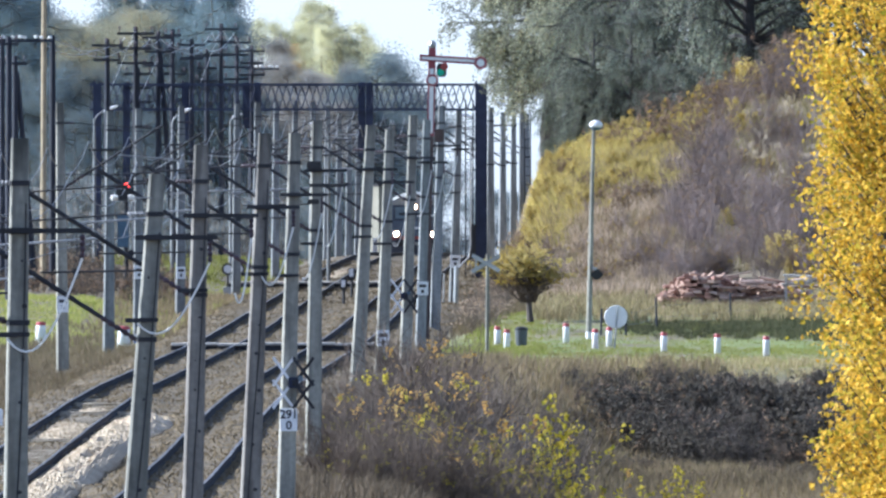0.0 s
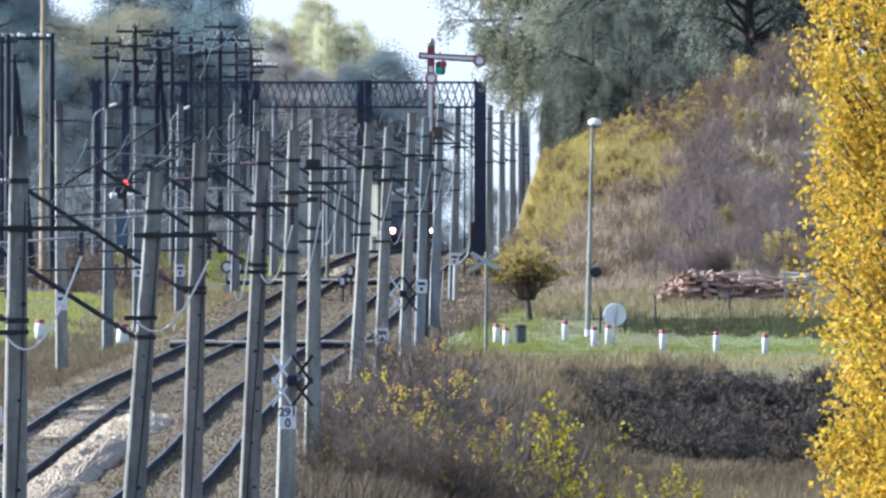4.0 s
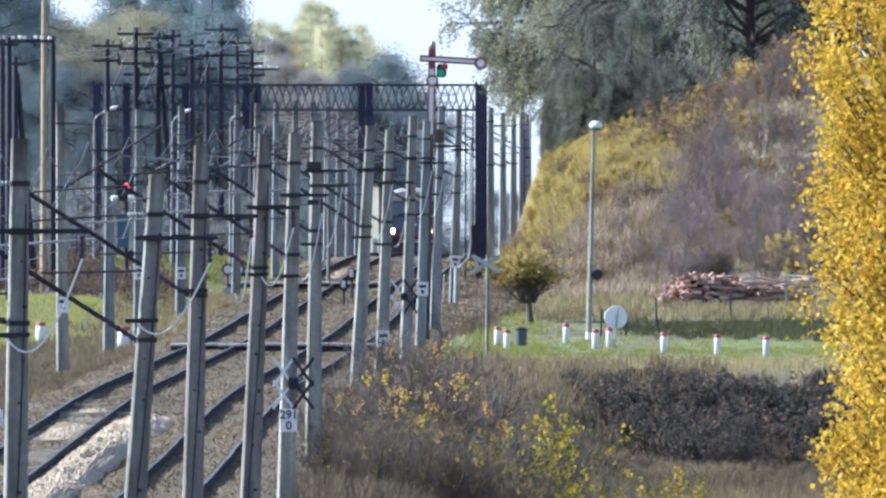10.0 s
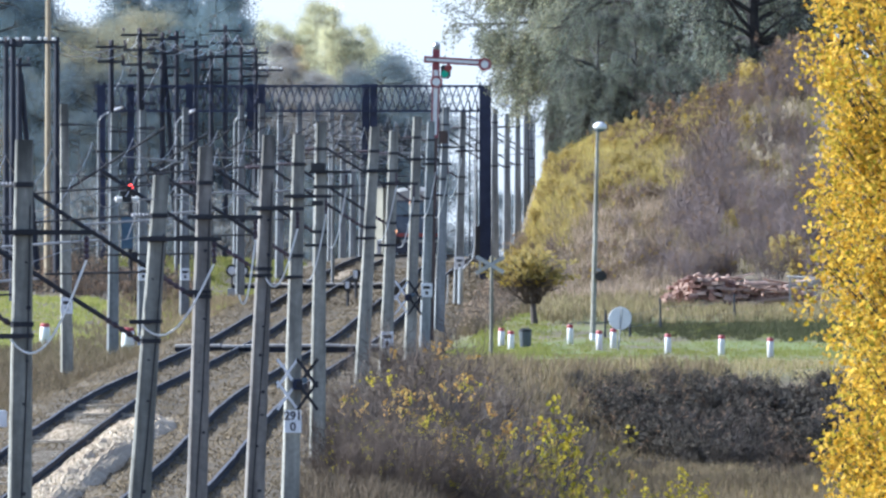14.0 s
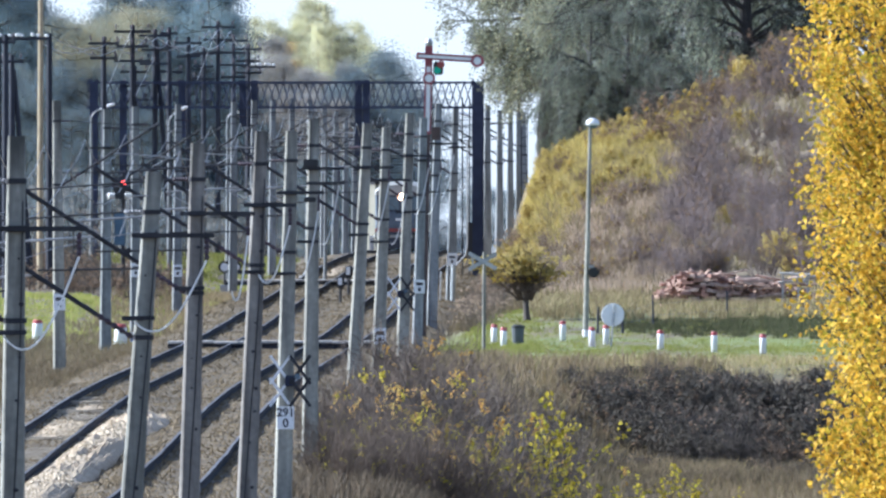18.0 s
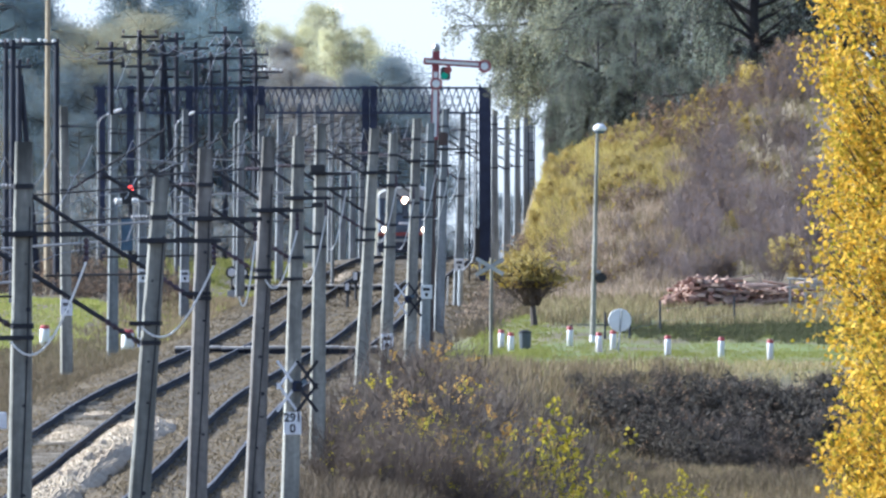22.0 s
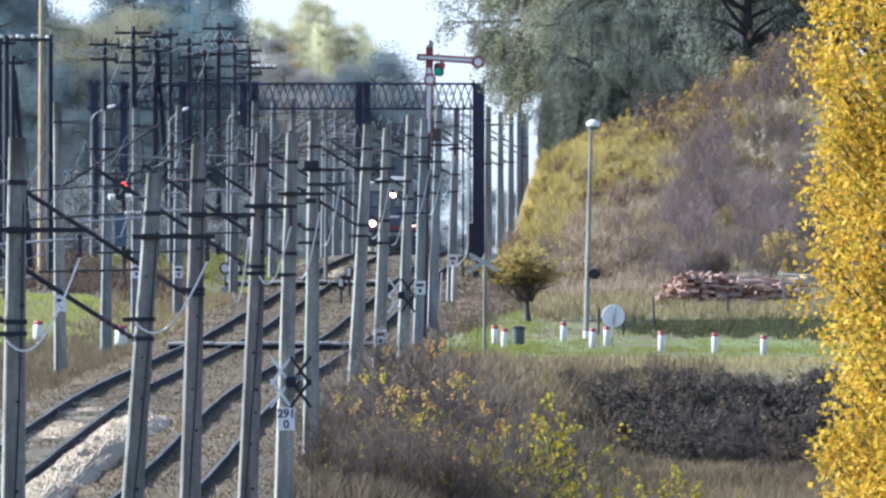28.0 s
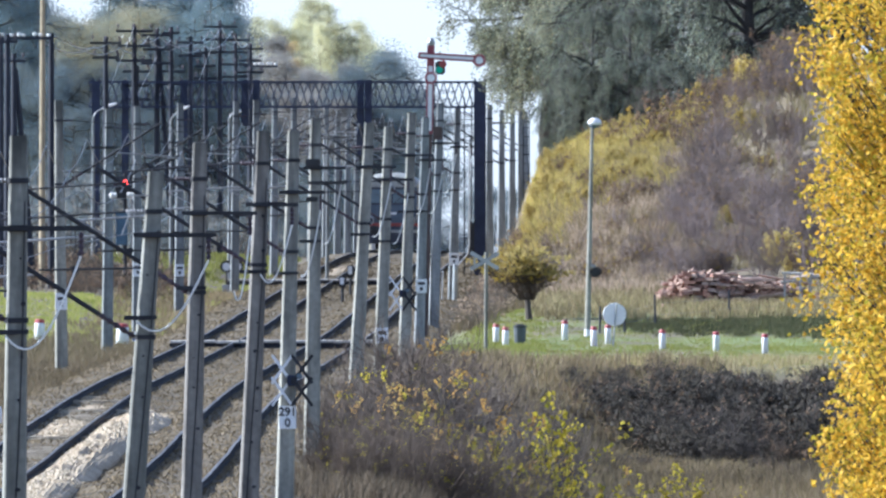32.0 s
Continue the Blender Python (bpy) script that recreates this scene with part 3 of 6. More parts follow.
def lattice_leg(x0, x1, w):
    for sx in (-w / 2, w / 2):
        for sy in (-0.4, 0.4):
            part("leg_angle", Shape().box(x0 + sx - 0.045, x0 + sx + 0.045, sy - 0.045, sy + 0.045, -0.6, 8.4), STEEL_BLUE, g)
    for i in range(16):
        z = -0.4 + i * 0.54
        a, b = (x0 - w / 2, x0 + w / 2) if i % 2 else (x0 + w / 2, x0 - w / 2)
        part("leg_brace", Shape().tube([(a, 0.3, z), (b, 0.3, z + 0.54)], 0.03, 5), STEEL_BLUE, g)
    part("leg_plate", Shape().block(x0 - w / 2 - 0.03, x0 + w / 2 + 0.03, -0.48, -0.45, -0.6, 8.3, 0.006), STEEL_BLUE, g)


lattice_leg(1.69, 1.69, 0.44)
lattice_leg(-15.3, -15.3, 0.26)
for x, z in ((-3.6, 5.0), (-3.25, 5.6), (-8.7, 6.3), (-8.2, 6.6), (-14.0, 3.0), (-11.4, 5.8)):
    part("drop_post", Shape().block(x - 0.16, x + 0.16, -0.2, 0.2, z, 8.35, 0.02), STEEL_BLUE, g)
gc = part("switch_cabinet", Shape().block(1.2, 1.46, -0.5, -0.1, 0.75, 2.0, 0.02), BLACK, g, "black cabinet on the leg")
part("cabinet_hood", Shape().block(1.17, 1.48, -0.55, -0.08, 2.0, 2.06, 0.01), STEEL_DARK, gc)
# slender ladder mast beside the gantry leg
lm = thing("ladder_mast", pose(1.15, 1410, 0), "slender lattice steel mast beside the gantry", "mast")
for sx in (-0.16, 0.16):
    part("stile", Shape().box(sx - 0.03, sx + 0.03, -0.03, 0.03, -0.6, 7.6), STEEL_DARK, lm)
for i in range(18):
    part("rung", Shape().tube([(-0.16, 0, -0.3 + i * 0.44), (0.16, 0, -0.3 + i * 0.44)], 0.018, 5), STEEL_DARK, lm)
lm = thing("ladder_mast", pose(4.1, 1560, 0), "slender lattice steel mast down the line", "mast")
for sx in (-0.14, 0.14):
    part("stile", Shape().box(sx - 0.03, sx + 0.03, -0.03, 0.03, -1.4, 6.9), STEEL_DARK, lm)
for i in range(17):
    part("rung", Shape().tube([(-0.14, 0, -0.6 + i * 0.44), (0.14, 0, -0.6 + i * 0.44)], 0.018, 5), STEEL_DARK, lm)

# ---- semaphore with its arm level ----
SIGNAL_RED = mat("faded_signal_red", (0.2, 0.04, 0.055), (0.31, 0.07, 0.085), 0.6, 3, 20, 0.1, vary=0.12)
sm = thing("semaphore_signal", pose(-0.55, 1096, 0, 0, 1.1), "red and white semaphore signal with one arm held level", "semaphore")
part("lower_mast", Shape().block(-0.08, 0.1, -0.08, 0.2, -0.6, 7.2, 0.01), mat("rusty_steel", (0.05, 0.036, 0.036), (0.09, 0.06, 0.055), 0.8, 2, 20, 0.3), sm, "rusty lower mast")
part("mast", Shape().block(-0.125, 0.125, -0.1, 0.1, 6.6, 9.62, 0.015), SIGNAL_RED, sm, "red mast")
part("mast_stripe", Shape().box(-0.07, 0.07, -0.115, -0.1, 6.7, 8.9), WHITE, sm, "white stripe")
arm = part("arm", Shape().block(-0.42, 1.6, -0.2, -0.17, 9.13, 9.36, 0.008), SIGNAL_RED, sm, "red bordered arm")
part("arm_stripe", Shape().box(-0.35, 1.5, -0.205, -0.2015, 9.2, 9.29), WHITE, arm, "white stripe")
part("arm_disc", Shape().lathe([(0.22, 0), (0.22, 0.03)], 24, pose(1.66, -0.185, 9.2) @ FACE), SIGNAL_RED, arm, "red ring")
part("disc_centre", Shape().lathe([(0.13, 0), (0.13, 0.012)], 24, pose(1.66, -0.216, 9.2) @ FACE), WHITE, arm, "white disc")
arm.matrix_basis = pose(0, 0, 9.25, 0, 2.5) @ pose(0, 0, -9.25)
ds_ = part("lower_disc", Shape().lathe([(0.21, 0), (0.21, 0.03)], 24, pose(0.02, -0.14, 8.5) @ FACE), SIGNAL_RED, sm, "red ring of a folded lower arm")
part("disc_centre", Shape().lathe([(0.135, 0), (0.135, 0.012)], 24, pose(0.02, -0.172, 8.5) @ FACE), WHITE, ds_)
sp = part("spectacle", Shape().block(0.16, 0.5, -0.2, -0.08, 8.62, 9.08, 0.05), BLACK, sm, "dark spectacle frame")
part("lens", Shape().lathe([(0.12, 0), (0.12, 0.02)], 18, pose(0.3, -0.2, 8.78) @ FACE), GREEN_GLASS, sp, "green glass")
part("lens_hood", Shape().lathe([(0.1, 0), (0.13, 0.12), (0.1, 0.13)], 14, pose(0.42, -0.12, 8.98) @ FACE), mat("red_glass", (0.2, 0.03, 0.03), (0.3, 0.05, 0.04), 0.3, 3, 20, 0), sp)
part("lamp", Shape().lathe([(0.05, 9.5), (0.12, 9.62), (0.14, 9.72), (0.1, 9.82), (0.02, 9.86)], 12), STEEL_GREY, sm)
part("rod", Shape().tube([(0.16, 0, 8.7), (0.16, 0, 0.2)], 0.015, 5), STEEL_DARK, sm)
part("mechanism_box", Shape().block(0.15, 0.45, -0.1, 0.2, 6.4, 6.85, 0.02), mat("rust_brown", (0.075, 0.05, 0.045), (0.13, 0.085, 0.075), 0.8, 3, 20, 0.3), sm, "rusty box")
for i in range(14):
    part("rung", Shape().tube([(-0.28, 0.1, 0.2 + i * 0.45), (0.0, 0.1, 0.2 + i * 0.45)], 0.012, 5), STEEL_DARK, sm)


# ---- telegraph poles with crossarms ----
def telegraph(x, d, top, arms, width, a_frame=False, paint=None):
    t = thing("telegraph_pole", pose(x, d, 0), "dark wooden telegraph pole with crossarms and insulators", "telegraph pole", "telegraph poles beside the line")
    zb = ground_z(x, d) - 0.1
    part("pole", Shape().tube([(0, 0, zb), (0, 0, top)], [0.15, 0.1], 10), paint or WOOD_DARK, t)
    if a_frame:
        part("pole", Shape().tube([(0.75, 0.1, zb), (0.07, 0.1, top - 0.6)], [0.14, 0.09], 10), paint or WOOD_DARK, t)
    for i in range(arms):
        z = top - 0.28 - 0.62 * i
        w = 0.82 * width * (1 - 0.12 * (i % 2))
        a = part("crossarm", Shape().block(-w / 2, w / 2, -0.2, -0.1, z - 0.055, z + 0.055, 0.008), WOOD_DARK, t)
        n = max(2, int(w / 0.42))
        for j in range(n):
            xx = -w / 2 + 0.1 + (w - 0.2) * j / (n - 1)
            part("insulator", Shape().lathe([(0.014, 0), (0.014, 0.12), (0.05, 0.13), (0.05, 0.2), (0.03, 0.26)], 7, pose(xx, -0.15, z + 0.05)), INSULATOR_BROWN, a)


telegraph(-16.0, 1187, 10.1, 1, 0.9)
telegraph(-16.6, 1250, 9.4, 1, 1.1, True)
telegraph(-15.0, 1238, 10.2, 0, 1.0)
telegraph(-14.15, 1357, 10.2, 2, 1.6)
telegraph(-12.95, 1357, 10.7, 3, 1.9)
telegraph(-12.6, 1425, 10.6, 3, 1.7, True)
telegraph(-12.6, 1500, 10.8, 2, 1.0)
telegraph(-11.7, 1500, 10.35, 2, 1.5)
telegraph(-10.9, 1583, 11.2, 3, 2.0)
telegraph(-10.5, 1640, 10.6, 4, 1.8)
telegraph(-11.6, 1583, 9.9, 3, 1.4)
telegraph(-13.5, 1425, 9.0, 3, 1.5)
telegraph(-10.1, 1700, 10.2, 3, 1.7)
telegraph(-13.1, 1560, 9.0, 2, 1.6)
tw = thing("telegraph_wires", Matrix(), "pale thin telegraph wires between the poles", "wire")
s = Shape()
stops = [(-15.0, 1238, 10.1), (-14.15, 1357, 9.9), (-12.95, 1357, 10.4), (-12.6, 1425, 10.3), (-11.7, 1500, 10.1), (-10.9, 1583, 10.9), (-10.5, 1640, 10.3)]
for a, b in zip(stops[:-1], stops[1:]):
    for off in (-0.45, 0.1, 0.6):
        span_wire(s, (a[0] + off, a[1], a[2] - 0.3 * abs(off)), (b[0] + off, b[1], b[2] - 0.3 * abs(off)), 0.3 + 0.2 * abs(off), 0.017, 8)
for a, b in (((-12.95, 1357, 10.6), (-13.9, 1350, 8.1)), ((-12.6, 1425, 9.4), (-13.6, 1420, 7.3)), ((-10.9, 1583, 11.0), (-11.9, 1580, 8.3))):
    s.tube([a, b], 0.008, 4)
tagged(part("wire", s, WIRE_PALE, tw), kind="stuff")
for x, d, z, w in ((-16.1, 1235, 10.0, 2.3), (-9.65, 1720, 9.0, 1.8)):
    t = thing("insulator_rack", pose(x, d, 0), "crossarm on a pole with a row of white insulators", "telegraph pole", "telegraph poles beside the line")
    part("pole", Shape().tube([(-0.35 * w, 0.1, ground_z(x, d) - 0.1), (-0.35 * w, 0.1, z + 0.15)], [0.14, 0.09], 10), WOOD_DARK, t)
    part("crossarm", Shape().block(-w / 2, w / 2, -0.06, 0.06, z - 0.06, z + 0.05, 0.01), WOOD_DARK, t)
    for i in (0, 1, 2.4, 3.6, 4.2, 5.9, 6.7, 8):
        part("insulator", Shape().lathe([(0.02, 0), (0.02, 0.05), (0.07, 0.06), (0.075, 0.13), (0.04, 0.19)], 9, pose(-w / 2 + 0.12 + (w - 0.24) * i / 8, -0.02, z + 0.03 + 0.02 * (i % 2)) @ Matrix.Diagonal((1.2, 1, 0.75, 1))), CABLE_WHITE, t, "pale porcelain insulator")
tp = thing("tall_pole", pose(-15.4, 1240, 0), "tall tan wooden pole beside the line", "pole")
part("pole", Shape().tube([(0, 0, -0.6), (0.05, 0, 13.5)], [0.13, 0.09], 12), WOOD_TAN, tp)


# ---- platform and yard lamps ----
def lamp_post(x, d, top, reach, rise=0.36, label="concrete lamp post with a pale lamp head"):
    t = thing("street_lamp", pose(x, d, 0), label, "street lamp", "station lamps")
    zb = ground_z(x, d) - 0.1
    part("post", Shape().tube([(0, 0, zb), (0, 0, top - 0.2)], [0.09, 0.055], 10), CONCRETE_HAZED, t)
    s_ = 1 if reach > 0 else -1
    part("bracket", Shape().tube([(0, 0, top - 0.25), (s_ * 0.1, 0, top - 0.05), (reach * 0.4, 0, top + rise * 0.4)], 0.03, 6), STEEL_GREY, t)
    part("lamp_head", Shape().tube([(reach * 0.35, 0, top + rise * 0.3), (reach * 0.5, 0, top + rise * 0.5), (reach * 0.85, 0, top + rise * 0.85), (reach, 0, top + rise)], [0.025, 0.055, 0.07, 0.035], 8), WHITE, t, "pale lamp head")


lamp_post(-14.93, 1380, 7.0, 1.0)
lamp_post(-11.6, 1380, 6.88, 0.8)
lamp_post(-9.1, 1380, 6.95, 0.5, 0.05)
lamp_post(3.75, 1560, 7.0, -1.25)
lamp_post(1.9, 1500, 6.5, -1.1)
lamp_post(-4.9, 1380, 6.25, -0.9, 0.4)

yl = thing("street_lamp", pose(4.96, 1087, 0), "grey lamp post with a white domed head beside the road", "street lamp")
part("post", Shape().tube([(-0.05, 0, -0.55), (0.12, 0, 6.95)], [0.1, 0.055], 12), CONCRETE, yl)
part("base_sleeve", Shape().tube([(-0.05, 0, -0.5), (-0.04, 0, 0.02)], [0.108, 0.104], 12), WHITE, yl, "white painted base")
hd = part("lamp_head", Shape().lathe([(0.06, 6.9), (0.2, 6.92), (0.235, 6.98), (0.2, 7.08), (0.08, 7.15)], 16, pose(0.2, 0, 0)), WHITE, yl, "white domed head")
part("lamp_glass", Shape().lathe([(0.05, 6.8), (0.15, 6.84), (0.19, 6.92)], 16, pose(0.2, 0, 0)), GLASS_DARK, hd)
fl = part("floodlight", Shape().block(0.04, 0.42, -0.2, 0.12, 1.78, 2.12, 0.08), BLACK, yl, "black bell on a bracket")
part("floodlight_hood", Shape().block(0.06, 0.26, -0.22, 0.0, 2.1, 2.2, 0.03), STEEL_GREY, fl)

# ---- colour light signal showing red ----
sg = thing("colour_light_signal", pose(-12.45, 1266, 0), "black colour light signal showing red beside the track", "signal")
part("mast", Shape().tube([(0, 0, -0.6), (0, 0, 4.7)], [0.09, 0.08], 10), STEEL_DARK, sg)
hd = part("signal_head", Shape().block(-0.4, 0.4, -0.2, 0.1, 3.85, 4.6, 0.08), BLACK, sg)
part("hood", Shape().lathe([(0.15, 0), (0.17, 0.2), (0.15, 0.21)], 14, pose(0, -0.18, 4.32) @ FACE), BLACK, hd)
part("lens", Shape().lathe([(0.13, 0), (0.13, 0.02)], 16, pose(0, -0.4, 4.33) @ FACE), RED_LIGHT, hd, "lit red lens")
part("cabinet", Shape().block(-0.35, 0.1, -0.25, 0.1, 1.9, 3.2, 0.03), mat("blue_panel", (0.05, 0.1, 0.15), (0.08, 0.14, 0.2), 0.6, 2, 15, 0.1), sg, "blue screen panel")
part("platform", Shape().block(-0.75, 0.1, -0.3, 0.3, 3.72, 3.86, 0.02), STEEL_GREY, sg)

# ---- level crossing road: bollards, signs, bin ----
def bollard(x, d, h=0.58, r=0.105, taper=1.0):
    t = thing("bollard", pose(x, d, ground_z(x, d) - 0.03), "white concrete bollard with a red top in grass", "bollard", "bollards beside the crossing road")
    part("post", Shape().lathe([(r * taper, -0.1), (r, h - 0.1), (r * 0.98, h - 0.02)], 14), WHITE, t, smooth=True)
    part("cap", Shape().lathe([(r * 1.02, h - 0.02), (r * 1.02, h + 0.05), (r * 0.8, h + 0.1)], 14), RED, t, "red painted top")


for x, d in ((1.83, 1083), (2.13, 1073), (4.14, 1083), (5.06, 1071), (5.56, 1077), (7.24, 1056), (8.95, 1050), (10.44, 1040), ):
    bollard(x, d)
for x, d, r_ in ((-13.58, 1088, 0.165), (-10.7, 1080, 0.2)):
    bollard(x, d, 0.78, r_, 1.25)
ps = thing("post_sign", pose(-10.25, 1078, ground_z(-10.25, 1078)), "small blue and white sign on a short post", "railway sign")
part("post", Shape().tube([(0, 0, -0.05), (0, 0, 0.5)], 0.03, 8), STEEL_GREY, ps)
part("panel", Shape().block(-0.12, 0.12, -0.05, -0.03, 0.28, 0.6, 0.005), WHITE, ps)
part("panel_band", Shape().box(-0.1, 0.1, -0.055, -0.0505, 0.3, 0.42), mat("blue_paint", (0.06, 0.12, 0.3), (0.09, 0.16, 0.36), 0.5, 3, 20, 0.1), ps, "blue band")

cs = thing("crossing_sign", pose(1.45, 1060, ground_z(1.45, 1060)), "grey back of a crossing sign on a steel post", "road sign")
part("post", Shape().tube([(0, 0, -0.1), (0.02, 0, 3.25)], 0.06, 10), CONCRETE, cs)
for a in (30, -30):
    part("board", Shape().block(-0.55, 0.5, -0.012, 0.012, -0.065, 0.065, 0.005), STEEL_GREY, cs, "bare metal board").matrix_basis = pose(-0.02, -0.08 - 0.03 * (a > 0), 2.95) @ pose(0, 0, 0, 0, a)
part("end_board", Shape().block(-0.4, -0.33, -0.13, -0.1, 2.78, 3.12, 0.005), STEEL_GREY, cs, "bare metal board")
bn = thing("litter_bin", pose(2.62, 1078, ground_z(2.62, 1078)), "dark plastic litter bin on the grass", "bin")
part("body", Shape().lathe([(0.17, -0.05), (0.2, 0.3), (0.21, 0.56)], 12), mat("dark_plastic", (0.05, 0.06, 0.07), (0.08, 0.09, 0.1), 0.5, 3, 20, 0.1), bn)
part("lid", Shape().lathe([(0.225, 0.56), (0.225, 0.62), (0.1, 0.68)], 12), BLACK, bn)
rs = thing("round_road_sign", pose(5.75, 1071, ground_z(5.75, 1071)), "pale back of a round road sign on a post", "road sign")
part("post", Shape().tube([(-0.06, -0.03, -0.05), (0.06, -0.03, 1.4)], 0.03, 8), STEEL_GREY, rs)
part("disc", Shape().lathe([(0.375, -0.012), (0.385, 0), (0.375, 0.012)], 28, pose(0, 0.02, 1.06) @ FACE), WHITE, rs)


def double_cross(x, d, z, k, name="double_crossing_sign"):
    """Two crosses one above the other, folded about the mast: one wing bare white, one wing dark."""
    t = thing(name, pose(x, d, z, 0, 0, 0), "folded double cross sign, one wing white and one dark", "railway sign", "double cross signs")
    for cz in (0.25, -0.25):
        for sgn in (1, -1):
            part("white_slat", Shape().box(-0.39 * k, 0.39 * k, -0.015, 0.015, -0.03 * k, 0.03 * k, pose(-0.17 * k, -0.24 - 0.03 * (sgn > 0), cz * k) @ pose(0, 0, 0, 0, 54 * sgn)), WHITE, t, "white slat")
            part("dark_slat", Shape().box(-0.39 * k, 0.39 * k, -0.015, 0.015, -0.035 * k, 0.035 * k, pose(0.27 * k, -0.32 - 0.03 * (sgn > 0), cz * k) @ pose(0, 0, 0, 0, 54 * sgn)), STEEL_DARK, t, "dark slat")
    part("bracket", Shape().block(-0.06, 0.16, -0.3, -0.16, -0.12 * k, 0.12 * k, 0.01), STEEL_BLUE, t)
    part("reflector", Shape().lathe([(0.07, 0), (0.07, 0.03), (0.04, 0.04)], 12, pose(0.2 * k, -0.3, 0.1 * k) @ FACE), GLASS_DARK, t, "small round reflector")


double_cross(-3.2, 679, 2.2, 0.95)
double_cross(-1.22, 974, 2.0, 0.9)
for x, d, h in ((-3.65, 1290, 1.25), (-3.85, 1250, 1.05)):
    t = thing("dwarf_signal", pose(x, d, -0.3), "small shunting signal with a white head between the tracks", "signal", "dwarf signals")
    part("post", Shape().tube([(0, 0, -0.2), (0, 0, h * 0.7)], 0.06, 8), STEEL_DARK, t)
    part("head", Shape().block(-0.13, 0.13, -0.1, 0.1, h * 0.62, h, 0.02), BLACK, t)
    part("face", Shape().block(-0.1, 0.06, -0.115, -0.1, h * 0.72, h * 0.97, 0.004), WHITE, t, "white face")
    part("foot", Shape().block(-0.2, 0.2, -0.2, 0.2, -0.2, 0.06, 0.02), STEEL_DARK, t)
# equipment on single masts
fi = thing("feeder_insulator", pose(-4.95, 495.7, 6.8), "pale porcelain feeder insulators on a rod beside a mast", "insulator")
part("rod", Shape().tube([(-0.2, 0, 0.0), (0.46, 0.1, 0.0)], 0.012, 6), STEEL_GREY, fi)
for x0, x1 in ((-0.16, -0.05), (0.1, 0.2)):
    s = Shape()
    insulator(s, (x0, 0, 0), (x1, 0, 0), 0.055, 3)
    part("insulator", s, CABLE_WHITE, fi)
part("clamp", Shape().block(-0.05, 0.1, -0.04, 0.04, -0.045, 0.04, 0.01), BLACK, fi)
part("hanger", Shape().tube([(0.12, 0, -0.02), (0.14, 0, -0.3), (0.02, 0, -0.62)], 0.008, 5), STEEL_GREY, fi)
hr = thing("hanging_ring", pose(-5.055, 444.7, 6.1), "small steel ring and hook below a bracket", "hook")
part("hook", Shape().tube([(0, 0, 0.43), (0, 0, 0.1)], 0.008, 5), STEEL_DARK, hr)
part("ring", Shape().tube([(0.04 * math.cos(a), 0, 0.06 + 0.045 * math.sin(a)) for a in np.linspace(0, 2 * math.pi, 14)], 0.009, 5), STEEL_DARK, hr)
eq = thing("switch_box", pose(-3.0, 749.7, 0), "dark disconnector boxes clamped to a mast", "switch box")
part("box", Shape().block(-0.17, 0.17, -0.36, -0.14, 6.5, 6.68, 0.02), BLACK, eq)
part("box", Shape().block(-0.15, 0.12, -0.36, -0.14, 5.68, 5.8, 0.02), BLACK, eq)
part("bar", Shape().block(-0.1, 0.75, -0.3, -0.22, 6.08, 6.16, 0.01), BLACK, eq)
cb = thing("relay_cabinet", pose(-8.9, 1330, ground_z(-8.9, 1330)), "small pale equipment box beside the track", "cabinet")
part("body", Shape().block(-0.17, 0.17, -0.15, 0.15, 0.15, 0.5, 0.02), STEEL_GREY, cb)
part("stand", Shape().block(-0.1, 0.1, -0.1, 0.1, -0.1, 0.16, 0.01), STEEL_DARK, cb)
for x in (-8.95, -8.5):
    t = thing("round_marker", pose(x, 1340, ground_z(x, 1340)), "round white marker disc on a dark post", "railway sign", "round markers")
    part("post", Shape().tube([(0, 0, -0.05), (0, 0, 1.35)], 0.045, 6), BLACK, t)
    part("frame", Shape().lathe([(0.26, 0), (0.26, 0.03)], 16, pose(0, -0.05, 1.15) @ FACE), BLACK, t)
    part("disc", Shape().lathe([(0.17, 0), (0.17, 0.01)], 16, pose(0, -0.082, 1.15) @ FACE), WHITE, t)
wb = thing("white_post", pose(-11.35, 822, ground_z(-11.35, 822)), "white painted concrete post beside the track", "post")
part("post", Shape().block(-0.12, 0.12, -0.12, 0.12, -0.05, 0.72, 0.03), WHITE, wb)
# cable riser and white sleeve of a mast
cr = thing("cable_riser", pose(0.52, 1264.5, 0), "pale cable duct rising beside a mast", "duct")
part("sleeve", Shape().tube([(-0.02, 0, -0.75), (0.03, 0, 1.15)], 0.11, 12), mat("pale_sleeve", (0.27, 0.29, 0.29), (0.38, 0.4, 0.4), 0.7, 2, 20, 0.1), cr)
part("duct", Shape().tube([(0.1, -0.2, 1.1), (0.5, -0.2, 1.55), (0.56, -0.2, 2.0), (0.56, -0.2, 6.0)], 0.035, 8), STEEL_GREY, cr)
part("duct", Shape().tube([(-0.52, -0.3, -1.1), (-0.47, -0.3, 0.9)], 0.035, 8), STEEL_GREY, cr)

